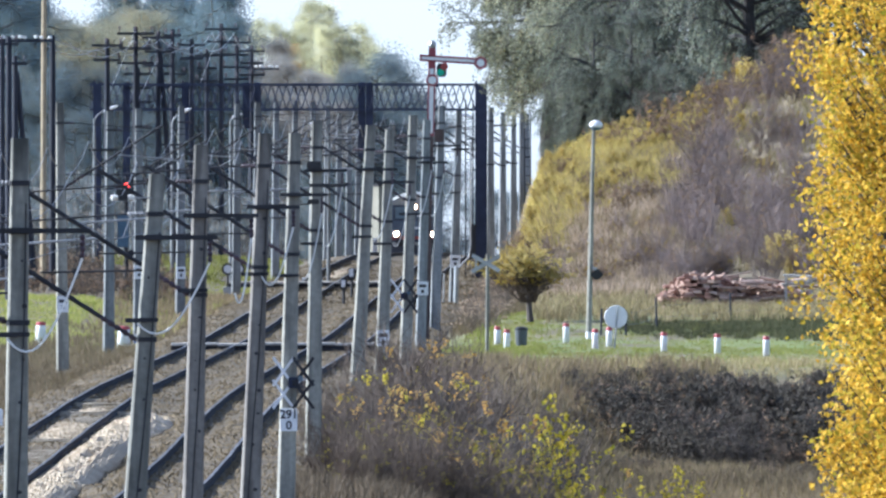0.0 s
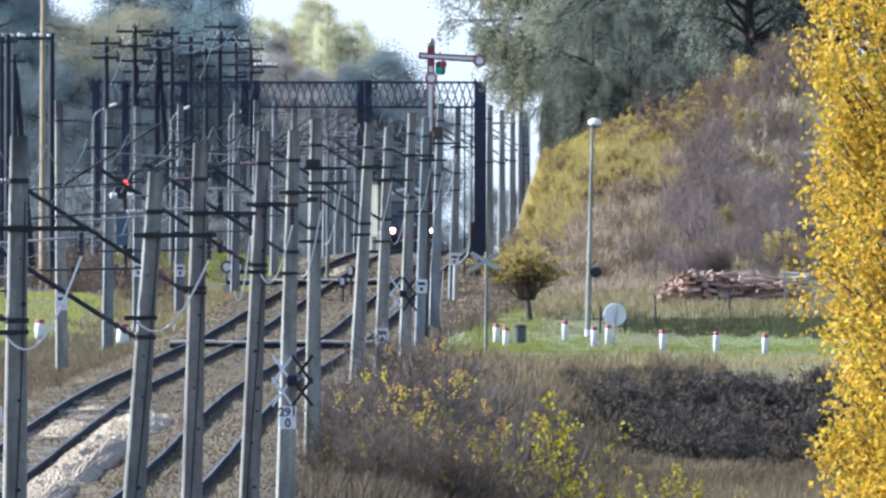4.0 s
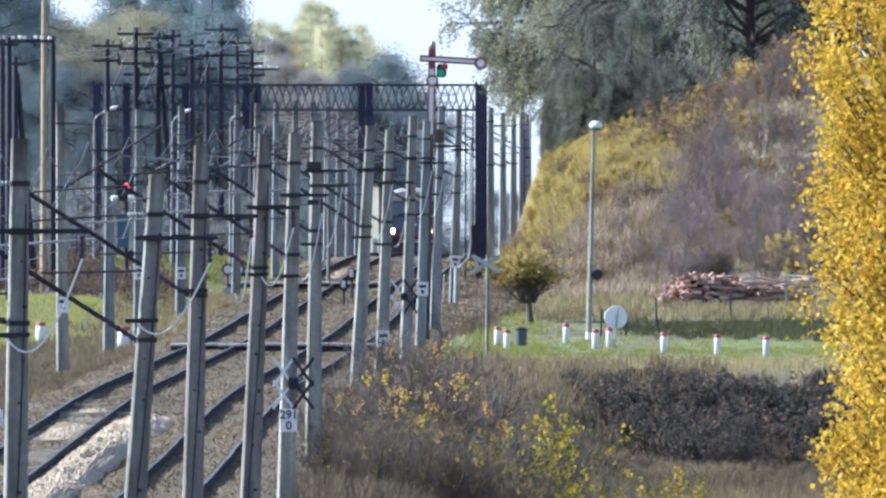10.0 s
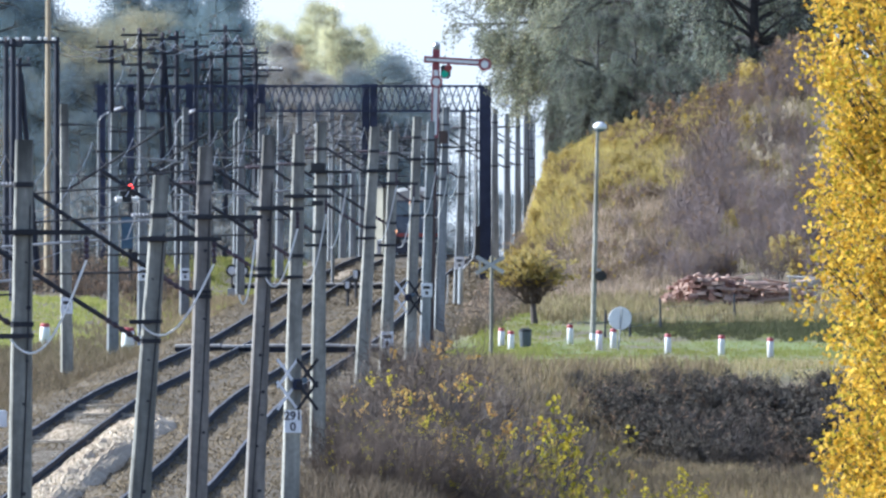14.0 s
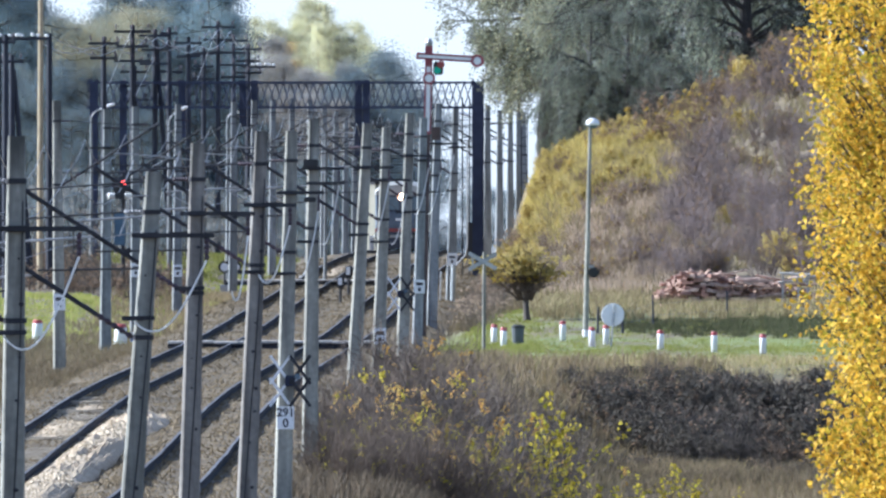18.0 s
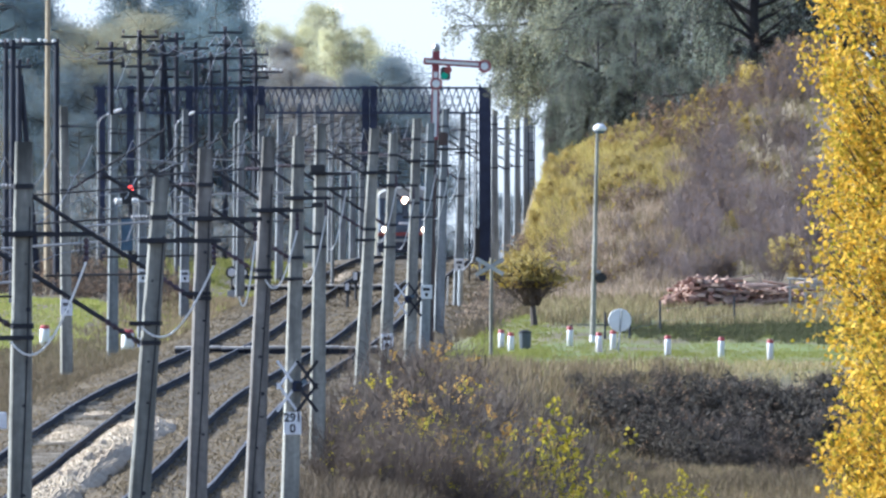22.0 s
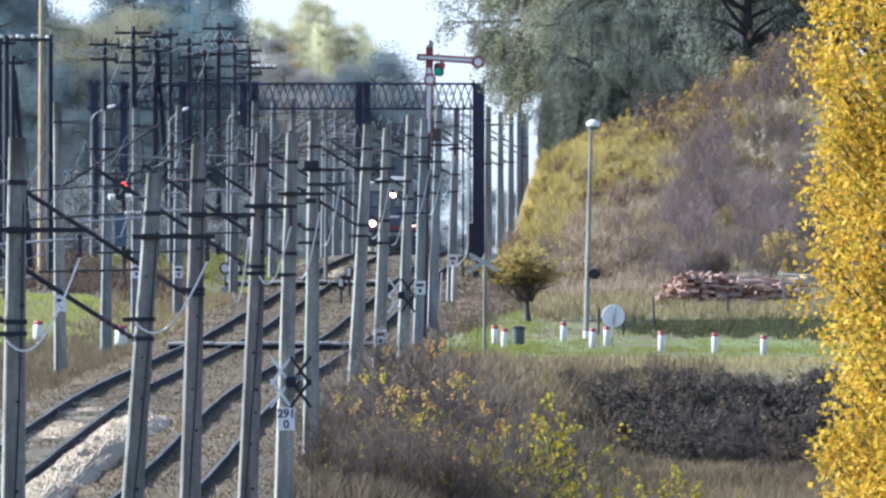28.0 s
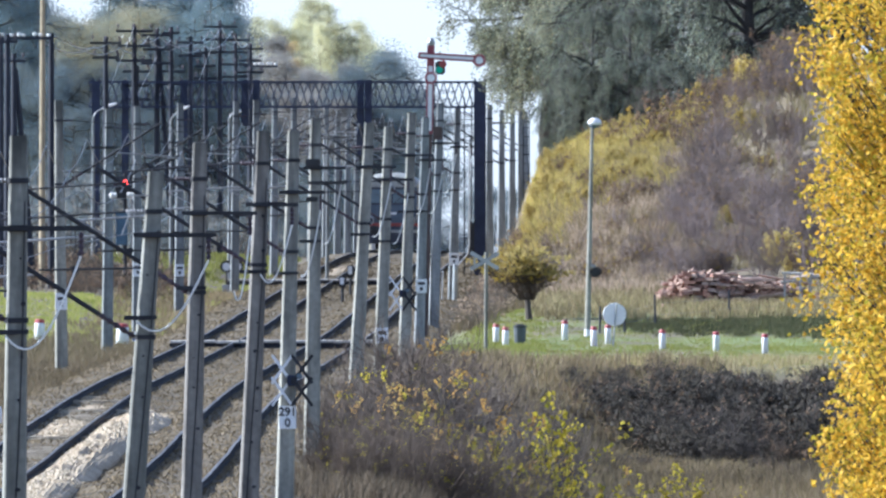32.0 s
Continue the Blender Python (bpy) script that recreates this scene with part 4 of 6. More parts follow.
# ---- heap of split wood and rubble beyond the road ----
WOODS = [mat("split_wood_red", (0.2, 0.105, 0.078), (0.37, 0.22, 0.165), 0.9, 3, 25, 0.4, vary=0.22), mat("split_wood_pale", (0.36, 0.24, 0.18), (0.55, 0.42, 0.34), 0.9, 3, 25, 0.4, vary=0.22)]
wp = thing("wood_pile", pose(0, 0, 0), "heap of split reddish firewood and boards beyond the road", "wood pile")
logs = []
for i in range(4):
    s = Shape()
    r = 0.045 + 0.012 * i
    s.add([Vector((r * math.cos(a) * (1 if a < 3.5 else 0.4), y, r * math.sin(a))) for y in (-0.3, 0.3) for a in np.linspace(0, 2 * math.pi, 7)[:-1]],
                                 [(0, 1, 2, 3, 4, 5), (11, 10, 9, 8, 7, 6)] + [(j, (j + 1) % 6, 6 + (j + 1) % 6, 6 + j) for j in range(6)])
    logs.append(s.data("log", WOODS[i % 2]))
rng = np.random.default_rng(5)
for i in range(180):
    x = rng.uniform(7.7, 13.1)
    crest = np.interp(x, [7.7, 8.5, 9.6, 10.3, 11.2, 12.0, 12.9], [0.5, 1.25, 1.3, 0.95, 0.95, 0.8, 0.4])
    d = 1134 + rng.uniform(-1.0, 1.0)
    hz = rng.uniform(0.0, 1.0)
    o = new("log", logs[2 * int(rng.integers(2)) + int(rng.uniform() > (0.92 if x < 10.0 else 0.42))])
    o.parent = wp
    o.matrix_basis = pose(x, d - 0.6 * (1 - hz), GRADE * d + ground_z(x, d) + 0.05 + hz * crest, rng.uniform(-25, 25), rng.uniform(0, 360), 90 + rng.uniform(-28, 28))
for row in range(9):
    x = 8.3 + 0.04 * row + rng.uniform(-0.1, 0.1)
    while x < 9.85 - 0.05 * row:
        w_, h_ = rng.uniform(0.12, 0.45), rng.uniform(0.1, 0.135)
        part("block", Shape().block(-w_ / 2, w_ / 2, -0.35, 0.35, -h_ / 2, h_ / 2, 0.012), WOODS[0 if rng.uniform() < 0.66 else 1], wp, "reddish sawn block").matrix_basis = pose(x + w_ / 2, 1132.2 + rng.uniform(-0.15, 0.15), GRADE * 1132 + ground_z(x, 1132) + 0.1 + 0.128 * row, rng.uniform(-6, 6), rng.uniform(-9, 9), rng.uniform(-22, 22))
        x += w_ + rng.uniform(0.0, 0.1)
for i in range(16):
    x = rng.uniform(10.0, 12.0)
    part("board", Shape().block(-0.55, 0.55, -0.09, 0.09, -0.03, 0.03, 0.008), WOODS[1], wp, "pale sawn board").matrix_basis = pose(x, 1132.3 + rng.uniform(-0.4, 0.4), GRADE * 1132 + ground_z(x, 1132) + 0.25 + 0.05 * i, rng.uniform(-8, 8), rng.uniform(-10, 10), rng.uniform(-25, 25))
for i in range(9):
    x = rng.uniform(9.5, 13.6)
    part("board", Shape().box(-0.9, 0.9, -0.08, 0.08, -0.02, 0.02, pose(x, 1133.2, ground_z(x, 1134) + 0.35 + rng.uniform(0.2, 0.9), rng.uniform(-20, 20), rng.uniform(-12, 12), rng.uniform(-20, 20))), WOODS[1], wp, "pale board")
chips = Shape()
for i in range(900):
    x = rng.uniform(7.6, 13.3)
    crest = np.interp(x, [7.6, 8.5, 9.6, 10.3, 11.2, 12.0, 13.3], [0.3, 1.15, 1.25, 0.95, 0.9, 0.8, 0.3])
    d, hz, w_ = 1133.6 + rng.uniform(-1.3, 1.0), rng.uniform(0, 1), rng.uniform(0.03, 0.08)
    chips.box(-rng.uniform(0.06, 0.22), rng.uniform(0.06, 0.22), -w_, w_, -0.5 * w_, 0.5 * w_, pose(x, d - 0.6 * (1 - hz), ground_z(x, d) + 0.03 + hz * crest, rng.uniform(-40, 40), rng.uniform(-40, 40), rng.uniform(-90, 90)))
tagged(part("splinter", chips, mat("splintered_wood", (0.2, 0.11, 0.08), (0.5, 0.35, 0.27), 0.9, 4, 25, 0.4, vary=0.25), wp, "broken pinkish boards and splinters"), kind="stuff")
for z, tilt, x in ((1.62, 3, 12.5), (1.36, -4, 12.45), (1.5, -6, 12.9)):
    part("board", Shape().box(-0.55, 0.55, -0.06, 0.06, -0.03, 0.03, pose(x, 1131.8, z, 10, tilt, 4)), PLANK, wp, "pale grey board")
for x in (12.05, 12.6, 12.95):
    part("prop", Shape().box(x - 0.035, x + 0.035, 1131.75, 1131.83, ground_z(x, 1131.8) - 0.05, 1.6), PLANK, wp, "pale grey prop")
# fence before the pile
fe = thing("wire_fence", Matrix(), "low fence of dark wooden posts and wire", "fence")
fx = [(5.35, 1092), (6.2, 1092), (7.3, 1100), (9.9, 1108), (12.5, 1112), (13.9, 1114)]
for x, d in fx:
    z = ground_z(x, d)
    part("post", Shape().tube([(x, d, z - 0.1), (x + 0.03 * math.sin(5 * x), d, z + 0.95 + 0.12 * math.sin(7 * x))], [0.042, 0.034], 7), WOOD_DARK, fe)
for h in (0.35, 0.75):
    s = Shape()
    for (x0, d0), (x1, d1) in zip(fx[:-1], fx[1:]):
        span_wire(s, (x0, d0, ground_z(x0, d0) + h), (x1, d1, ground_z(x1, d1) + h), 0.03, 0.006, 3)
    part("wire", s, WIRE, fe)
# pale gravel tipped beside the rails
def mound(x0, d0, lx, ly, h, seed, label):
    v, f = [], []
    n, k = 60, 110
    rg = np.random.default_rng(int(seed))
    for j in range(k + 1):
        for i in range(n + 1):
            u, w = i / n * 2 - 1, j / k * 2 - 1
            e = max(0.0, 1 - u * u - w * w)
            d = d0 + w * ly
            q = noise.noise((u * 3 + seed, w * 4, 0.0)) * 0.35 + noise.noise((u * 14, w * 20 + seed, 1.0)) * 0.18 + rg.uniform(-0.03, 0.03)
            v.append((line_x(d) + x0 + u * lx, d, line_z(d) - 0.24 + h * (e ** 0.7) * (1 + q) - (0.06 if e == 0 else 0)))
    f = [(j * (n + 1) + i, j * (n + 1) + i + 1, (j + 1) * (n + 1) + i + 1, (j + 1) * (n + 1) + i) for j in range(k) for i in range(n)]
    ob = part("gravel_heap", Shape().add(v, f), GRAVEL)
    return tagged(ob, label, "gravel", "gravel heaps", "stuff")


mound(1.5, 735, 0.7, 92, 0.26, 1.0, "heap of pale tipped gravel between the tracks")
mound(1.75, 812, 0.8, 24, 0.28, 4.0, "heap of pale tipped gravel between the tracks")
mound(0.02, 800, 0.58, 18, 0.12, 7.0, "pale gravel spilled between the rails")
mound(0.0, 850, 0.5, 14, 0.08, 9.0, "pale gravel spilled between the rails")
mound(0.0, 1440, 0.55, 50, 0.08, 12.0, "pale gravel spilled between the rails")


# loose stones over the ballast
STONE = leaf_mat("ballast_stone", [(0.052, 0.038, 0.021), (0.122, 0.091, 0.049), (0.16, 0.121, 0.068), (0.08, 0.06, 0.035), (0.22, 0.172, 0.105)], 0.0)


def stones(n, d0, d1, half, mid, size, seed, label, material, dz=0.0):
    r = np.random.default_rng(seed)
    D = d0 + (d1 - d0) * r.uniform(0, 1, n) ** 1.15
    O = r.uniform(-half, half, n)
    lx = np.interp(D, np.arange(d0 - 20, d1 + 20, 4.0), [line_x(q) for q in np.arange(d0 - 20, d1 + 20, 4.0)])
    lz = np.interp(D, np.arange(d0 - 20, d1 + 20, 4.0), [line_z(q) for q in np.arange(d0 - 20, d1 + 20, 4.0)])
    pz = np.interp(O + mid, [q[0] for q in bed], [q[1] for q in bed]) + np.array([bed_relief(o, d) for o, d in zip(O + mid, D)])
    s_ = size * r.uniform(0.5, 1.3, (n, 1, 1))
    base = np.array([[1, 0, -0.2], [0, 1, -0.2], [-1, 0, -0.2], [0, -1, -0.2], [0, 0, 0.9]])[None] * r.uniform(0.5, 1.2, (n, 5, 1)) * s_
    a = r.uniform(0, 6.28, n)[:, None]
    x, y = base[..., 0] * np.cos(a) - base[..., 1] * np.sin(a), base[..., 0] * np.sin(a) + base[..., 1] * np.cos(a)
    V = np.stack([x + (lx + mid + O)[:, None], y + D[:, None], base[..., 2] + (lz + pz + dz * (1 - (O / half) ** 2))[:, None] + GRADE * (D[:, None])], -1)
    F = np.array([(0, 1, 4), (1, 2, 4), (2, 3, 4), (3, 0, 4)])
    f = (np.arange(n)[:, None, None] * 5 + F[None]).reshape(-1, 3)
    me = bpy.data.meshes.new("ballast_stone")
    me.from_pydata(V.reshape(-1, 3).tolist(), [], f.tolist())
    me.materials.append(material)
    tagged(new("ballast_stone", me), label, "ballast", kind="stuff")


stones(52000, 660, 1250, 5.2, 2.0, 0.05, 3, "loose brown ballast stones between the rails", STONE)
stones(12000, 1250, 1540, 5.2, 2.0, 0.07, 4, "loose brown ballast stones between the rails", STONE)

st = thing("leaning_stake", pose(7.3, 989, ground_z(7.3, 989), 0, 30), "pale weathered stake leaning in the scrub", "stake")
part("stake", Shape().prism((0, 0, -0.1), (0, 0, 1.2), 0.06, 0.05, n=2), PLANK, st)
PALE_STONE = leaf_mat("pale_stone", [(0.2, 0.15, 0.09), (0.5, 0.4, 0.27), (0.72, 0.61, 0.45), (0.36, 0.28, 0.18)], 0.0)
stones(4200, 660, 815, 0.58, 1.5, 0.045, 8, "pale loose stones on the gravel heap", PALE_STONE, 0.2)
stones(1400, 794, 832, 0.65, 1.75, 0.045, 9, "pale loose stones on the gravel heap", PALE_STONE, 0.22)
stones(800, 784, 817, 0.5, 0.02, 0.04, 10, "pale loose stones between the rails", PALE_STONE, 0.08)


# ---- the train: a locomotive coming up the left track ----
LOCO_RED = mat("red_livery", (0.24, 0.045, 0.035), (0.3, 0.06, 0.05), 0.45, 2, 15, 0.05, vary=0.06)
LOCO_NAVY = mat("navy_livery", (0.03, 0.035, 0.055), (0.045, 0.05, 0.075), 0.45, 2, 15, 0.05, vary=0.06)
LOCO_GREY = mat("blue_grey_livery", (0.07, 0.095, 0.135), (0.1, 0.13, 0.175), 0.45, 2, 15, 0.05, vary=0.06)
LOCO_CREAM = mat("pale_roof_paint", (0.3, 0.3, 0.28), (0.4, 0.4, 0.37), 0.5, 2, 15, 0.05, vary=0.06)

# made-up cream hut for the pale patch between the masts beyond the crest
hut = thing("lineside_hut", pose(-4.15, 1938, ground_z(-4.15, 1938), 0, 0, -62), "made-up tall narrow cream hut standing in for a pale patch", "hut")
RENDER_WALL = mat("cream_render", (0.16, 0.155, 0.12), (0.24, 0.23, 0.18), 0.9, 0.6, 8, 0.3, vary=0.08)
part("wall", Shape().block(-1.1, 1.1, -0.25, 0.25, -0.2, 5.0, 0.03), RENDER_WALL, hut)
part("roof", Shape().block(-1.2, 1.2, -0.35, 0.35, 5.0, 5.12, 0.03), STEEL_DARK, hut)
part("door", Shape().block(0.35, 0.9, -0.28, -0.24, -0.1, 1.9, 0.01), WOOD_DARK, hut)

loco = thing("locomotive", pose(line_x(1930), 1930, line_z(1930)), "blue-grey and red locomotive with lit headlamps on the rails", "locomotive")


def section(w, z0, z1, rise, n=12):
    """Cross-section of the body: straight sides and an arched top."""
    pts = [(-w, z0), (-w, z1 - rise)]
    pts += [(-w * math.cos(math.pi * i / n), z1 - rise + rise * math.sin(math.pi * i / n)) for i in range(1, n)]
    return pts + [(w, z1 - rise), (w, z0)]


def hull(sections):
    s, k = Shape(), len(sections[0][1])
    v = [(x, y, z) for y, ps in sections for x, z in ps]
    f = [(i * k + j, i * k + (j + 1) % k, (i + 1) * k + (j + 1) % k, (i + 1) * k + j) for i in range(len(sections) - 1) for j in range(k)]
    f += [tuple(range(k)), tuple(reversed(range((len(sections) - 1) * k, len(sections) * k)))]
    return s.add(v, f)


part("body", hull([(0.12, section(1.38, 1.2, 3.55, 0.3)), (0.3, section(1.45, 1.2, 3.72, 0.4)), (15.4, section(1.45, 1.2, 3.72, 0.4)), (15.7, section(1.36, 1.2, 3.5, 0.3))]), LOCO_GREY, loco)
part("roof", hull([(0.02, section(1.42, 3.3, 3.86, 0.5)), (0.35, section(1.49, 3.28, 4.02, 0.6)), (15.3, section(1.49, 3.28, 4.02, 0.6)), (15.75, section(1.4, 3.3, 3.85, 0.5))]), LOCO_CREAM, loco, "cream arched roof")
part("front_band", Shape().block(-1.46, 1.46, 0.0, 0.2, 1.12, 1.42, 0.03), LOCO_RED, loco, "red stripe across the nose")
part("white_band", Shape().block(-1.45, 1.45, -0.08, 0.18, 0.9, 1.06, 0.02), LOCO_CREAM, loco, "pale stripe below the red one")
part("skirt", Shape().block(-1.44, 1.44, -0.05, 0.35, 0.32, 1.27, 0.05), LOCO_NAVY, loco, "dark buffer beam and plough")
part("nose_panel", Shape().block(-1.3, 1.3, 0.03, 0.14, 1.56, 2.3, 0.05), LOCO_GREY, loco)
LAMPS = []


def eyeball(x, z, r, label):
    """A headlamp with a made-up globe that turns in its housing to imitate fading."""
    h = part("headlamp", Shape().lathe([(r, -0.1), (r, 0.03), (r * 0.92, 0.05)], 18, pose(x, 0.02, z) @ FACE), STEEL_GREY, loco, label)
    ring = lambda a0, a1: [(0.7 * r * math.sin(math.radians(a0 + (a1 - a0) * i / 6)), 0.7 * r * math.cos(math.radians(a0 + (a1 - a0) * i / 6))) for i in range(7)]
    # the reflector band glows to imitate the halo round the bulb
    globe = [part(n, Shape().lathe(ring(a0, a1), 20, FACE), m, h) for n, a0, a1, m in (("bulb", 48, 2, LAMP_ON), ("reflector", 88, 50, LAMP_EDGE), ("shade", 178, 90, LOCO_NAVY))]
    LAMPS.append((globe, (x, -0.02, z)))


for sx in (-1, 1):
    w = part("windscreen", Shape().block(min(sx * 0.08, sx * 1.2), max(sx * 0.08, sx * 1.2), 0.06, 0.16, 2.42, 3.22, 0.05), GLASS_DARK, loco, "dark cab window")
    part("window_frame", Shape().box(min(sx * 0.05, sx * 1.24), max(sx * 0.05, sx * 1.24), 0.085, 0.13, 2.38, 3.26), LOCO_NAVY, w)
    part("wiper", Shape().tube([(sx * 0.2, 0.05, 2.45), (sx * 0.8, 0.05, 3.0)], 0.014, 5), BLACK, w)
    eyeball(sx * 1.08, 1.56, 0.245, "lit headlamp")
    b = part("buffer", Shape().lathe([(0.1, 0.0), (0.1, 0.45), (0.24, 0.47), (0.24, 0.52), (0.05, 0.54)], 16, pose(sx * 0.875, -0.03, 1.05) @ FACE), BLACK, loco)
    part("handrail", Shape().tube([(sx * 1.36, 0.0, 1.6), (sx * 1.36, -0.04, 1.65), (sx * 1.36, -0.04, 2.3), (sx * 1.36, 0.0, 2.35)], 0.018, 6), STEEL_GREY, loco)
eyeball(0, 3.19, 0.27, "lit upper headlamp")
part("nose_plate", Shape().block(-0.32, 0.32, 0.0, 0.04, 1.86, 1.98, 0.01), WHITE, loco, "pale plate on the nose")
part("coupling", Shape().tube([(0, -0.05, 1.0), (0, -0.3, 0.95), (0, -0.34, 0.7), (0, -0.3, 0.5)], 0.05, 8), BLACK, loco)
part("underframe", Shape().block(-1.2, 1.2, 0.5, 15.2, 0.55, 1.2, 0.06), BLACK, loco)
for wy in (2.2, 4.6, 11.2, 13.6):
    ax = part("wheelset", Shape().tube([(-0.75, wy, 0.5), (0.75, wy, 0.5)], 0.08, 8), STEEL_DARK, loco)
    for sx in (-1, 1):
        part("wheel", Shape().lathe([(0.5, -0.06), (0.53, -0.05), (0.53, -0.03), (0.5, 0.0), (0.5, 0.07), (0.2, 0.07)], 24, pose(sx * 0.75, wy, 0.5, 0, -90 * sx)), STEEL_DARK, ax)


def motions():
    # steady running at just under 8 m/s towards the viaduct
    rows = []
    for i in range(33):
        d = 1930 - 7.6 * i
        yaw = -math.degrees(math.atan2(line_x(d + 8) - line_x(d - 8), 16))
        rows.append((float(i), lifted(pose(line_x(d), d, line_z(d), 0.0, 0.0, yaw))))
    walk(loco, rows)
    # the headlamps fade one after another near the end; the turning globes imitate it
    fade_turn = [[(0, 0), (27.5, 0), (28.5, 10), (29, 50), (29.5, 105), (30, 130), (30.5, 152), (31, 172), (32, 178)],
           [(0, 0), (24, 0), (26, 60), (27.5, 105), (28, 125), (28.5, 140), (29, 172), (32, 178)],
           [(0, 0), (26.5, 10), (27.5, 42), (28, 72), (28.5, 100), (29, 122), (29.5, 155), (30, 172), (32, 178)]]
    for (globe, c), rows in zip(LAMPS, fade_turn):
        for o in globe:
            walk(o, [(float(t), pose(*c, a)) for t, a in rows])
    # the poplar leans a little in the wind
    sway = [(0, 0.0), (2, -0.05), (4, 0.0), (6, 0.06), (9, 0.07), (11, 0.02), (13, -0.04), (16, 0.02), (19, 0.14), (21, 0.1), (23, 0.16), (25, 0.09), (28, 0.08), (30, 0.16), (32, 0.26)]
    walk(tree_near, [(float(t), lifted(pose(*POPLAR, ground_z(*POPLAR) - 0.1, 0, a))) for t, a in sway])


# ---- plants ----
BARK = mat("grey_bark", (0.07, 0.06, 0.05), (0.13, 0.11, 0.095), 0.95, 2, 18, 0.5)
BARK_DARK = mat("dark_bark", (0.025, 0.024, 0.024), (0.055, 0.05, 0.047), 0.95, 2, 18, 0.5)
TWIG_BROWN = mat("brown_twigs", (0.07, 0.051, 0.038), (0.165, 0.125, 0.093), 0.9, 0.8, 9, 0.2, vary=0.25)
TWIG_GREY = mat("grey_twigs", (0.11, 0.087, 0.067), (0.21, 0.172, 0.137), 0.9, 0.8, 9, 0.2, vary=0.25)
# darker twig colour, with the shade of the bank scrub mixed in
TWIG_DARK = mat("shade_dark_twigs", (0.042, 0.035, 0.03), (0.1, 0.083, 0.072), 0.9, 0.8, 9, 0.2, vary=0.3)
TWIG_PURPLE = mat("purplish_twigs", (0.155, 0.122, 0.112), (0.27, 0.216, 0.196), 0.9, 0.8, 9, 0.2, vary=0.25)
YELLOW = leaf_mat("yellow_poplar_leaf", [(0.5, 0.29, 0.02), (0.63, 0.4, 0.04), (0.75, 0.53, 0.1), (0.55, 0.38, 0.035), (0.4, 0.31, 0.04)], 0.55, sheer=0.12)
YELLOW_GREEN = leaf_mat("yellow_green_leaf", [(0.28, 0.28, 0.03), (0.5, 0.42, 0.04), (0.6, 0.48, 0.06), (0.3, 0.24, 0.03)], 0.5)
HILL_YELLOW = leaf_mat("olive_yellow_leaf", [(0.4, 0.34, 0.12), (0.54, 0.45, 0.16), (0.45, 0.36, 0.12), (0.58, 0.46, 0.19)], 0.5)
BANK_DARK = leaf_mat("dark_bank_leaf", [(0.06, 0.055, 0.045), (0.095, 0.086, 0.07), (0.15, 0.132, 0.104), (0.07, 0.063, 0.055)], 0.35)
ORANGE = leaf_mat("orange_leaf", [(0.5, 0.28, 0.06), (0.6, 0.38, 0.1), (0.44, 0.25, 0.09), (0.54, 0.42, 0.12)], 0.5)
OCHRE = leaf_mat("ochre_leaf", [(0.34, 0.24, 0.05), (0.44, 0.32, 0.06), (0.3, 0.2, 0.07), (0.36, 0.3, 0.06)], 0.4)
RUSSET = leaf_mat("russet_leaf", [(0.22, 0.15, 0.1), (0.3, 0.205, 0.125), (0.2, 0.15, 0.115), (0.28, 0.205, 0.14)], 0.35)
# greens of the weeping trees, lightened as haze would lighten them
DARK_GREEN = leaf_mat("hazed_dark_leaf", [(0.185, 0.235, 0.195), (0.24, 0.295, 0.235), (0.28, 0.31, 0.235), (0.22, 0.255, 0.215)], 0.55, sheer=0.4)
GREY_GREEN = leaf_mat("hazed_grey_green_leaf", [(0.21, 0.235, 0.175), (0.28, 0.295, 0.21), (0.245, 0.265, 0.19), (0.31, 0.305, 0.195)], 0.5, sheer=0.4)
# far leaf colours carry the pale blue of distance haze
BLUE_GREEN = leaf_mat("hazed_blue_green_leaf", [(0.14, 0.18, 0.205), (0.18, 0.22, 0.235), (0.2, 0.23, 0.22), (0.155, 0.195, 0.215)], 0.5, sheer=0.6)
PINE = leaf_mat("hazed_pine_needles", [(0.11, 0.16, 0.185), (0.15, 0.205, 0.225), (0.175, 0.225, 0.23)], 0.5, sheer=0.6)
FAR_YELLOW = leaf_mat("hazed_yellow_leaf", [(0.6, 0.58, 0.36), (0.74, 0.7, 0.43), (0.54, 0.58, 0.4), (0.74, 0.64, 0.33)], 0.55, sheer=0.6)
FAR_BROWN = leaf_mat("hazed_brown_leaf", [(0.37, 0.35, 0.32), (0.44, 0.41, 0.36), (0.33, 0.335, 0.32)], 0.5, sheer=0.6)
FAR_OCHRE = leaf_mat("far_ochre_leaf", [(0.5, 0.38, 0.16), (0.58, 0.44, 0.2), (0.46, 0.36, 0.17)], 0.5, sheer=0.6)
FAR_OLIVE = leaf_mat("hazed_olive_leaf", [(0.25, 0.26, 0.195), (0.32, 0.305, 0.2), (0.225, 0.26, 0.22), (0.37, 0.325, 0.2)], 0.5, sheer=0.6)
DRY_GRASS = leaf_mat("dry_grass", [(0.3, 0.24, 0.13), (0.4, 0.33, 0.19), (0.24, 0.2, 0.1), (0.3, 0.28, 0.12)], 0.4)
OLIVE_GRASS = leaf_mat("olive_dry_grass", [(0.2, 0.157, 0.085), (0.27, 0.215, 0.115), (0.17, 0.148, 0.072), (0.25, 0.195, 0.115)], 0.4)
OCHRE_GRASS = leaf_mat("ochre_grass", [(0.46, 0.33, 0.12), (0.54, 0.45, 0.12), (0.42, 0.38, 0.1), (0.58, 0.42, 0.17)], 0.45)
TAN_GRASS = leaf_mat("dead_brown_grass", [(0.31, 0.24, 0.17), (0.4, 0.31, 0.225), (0.26, 0.21, 0.155)], 0.4)
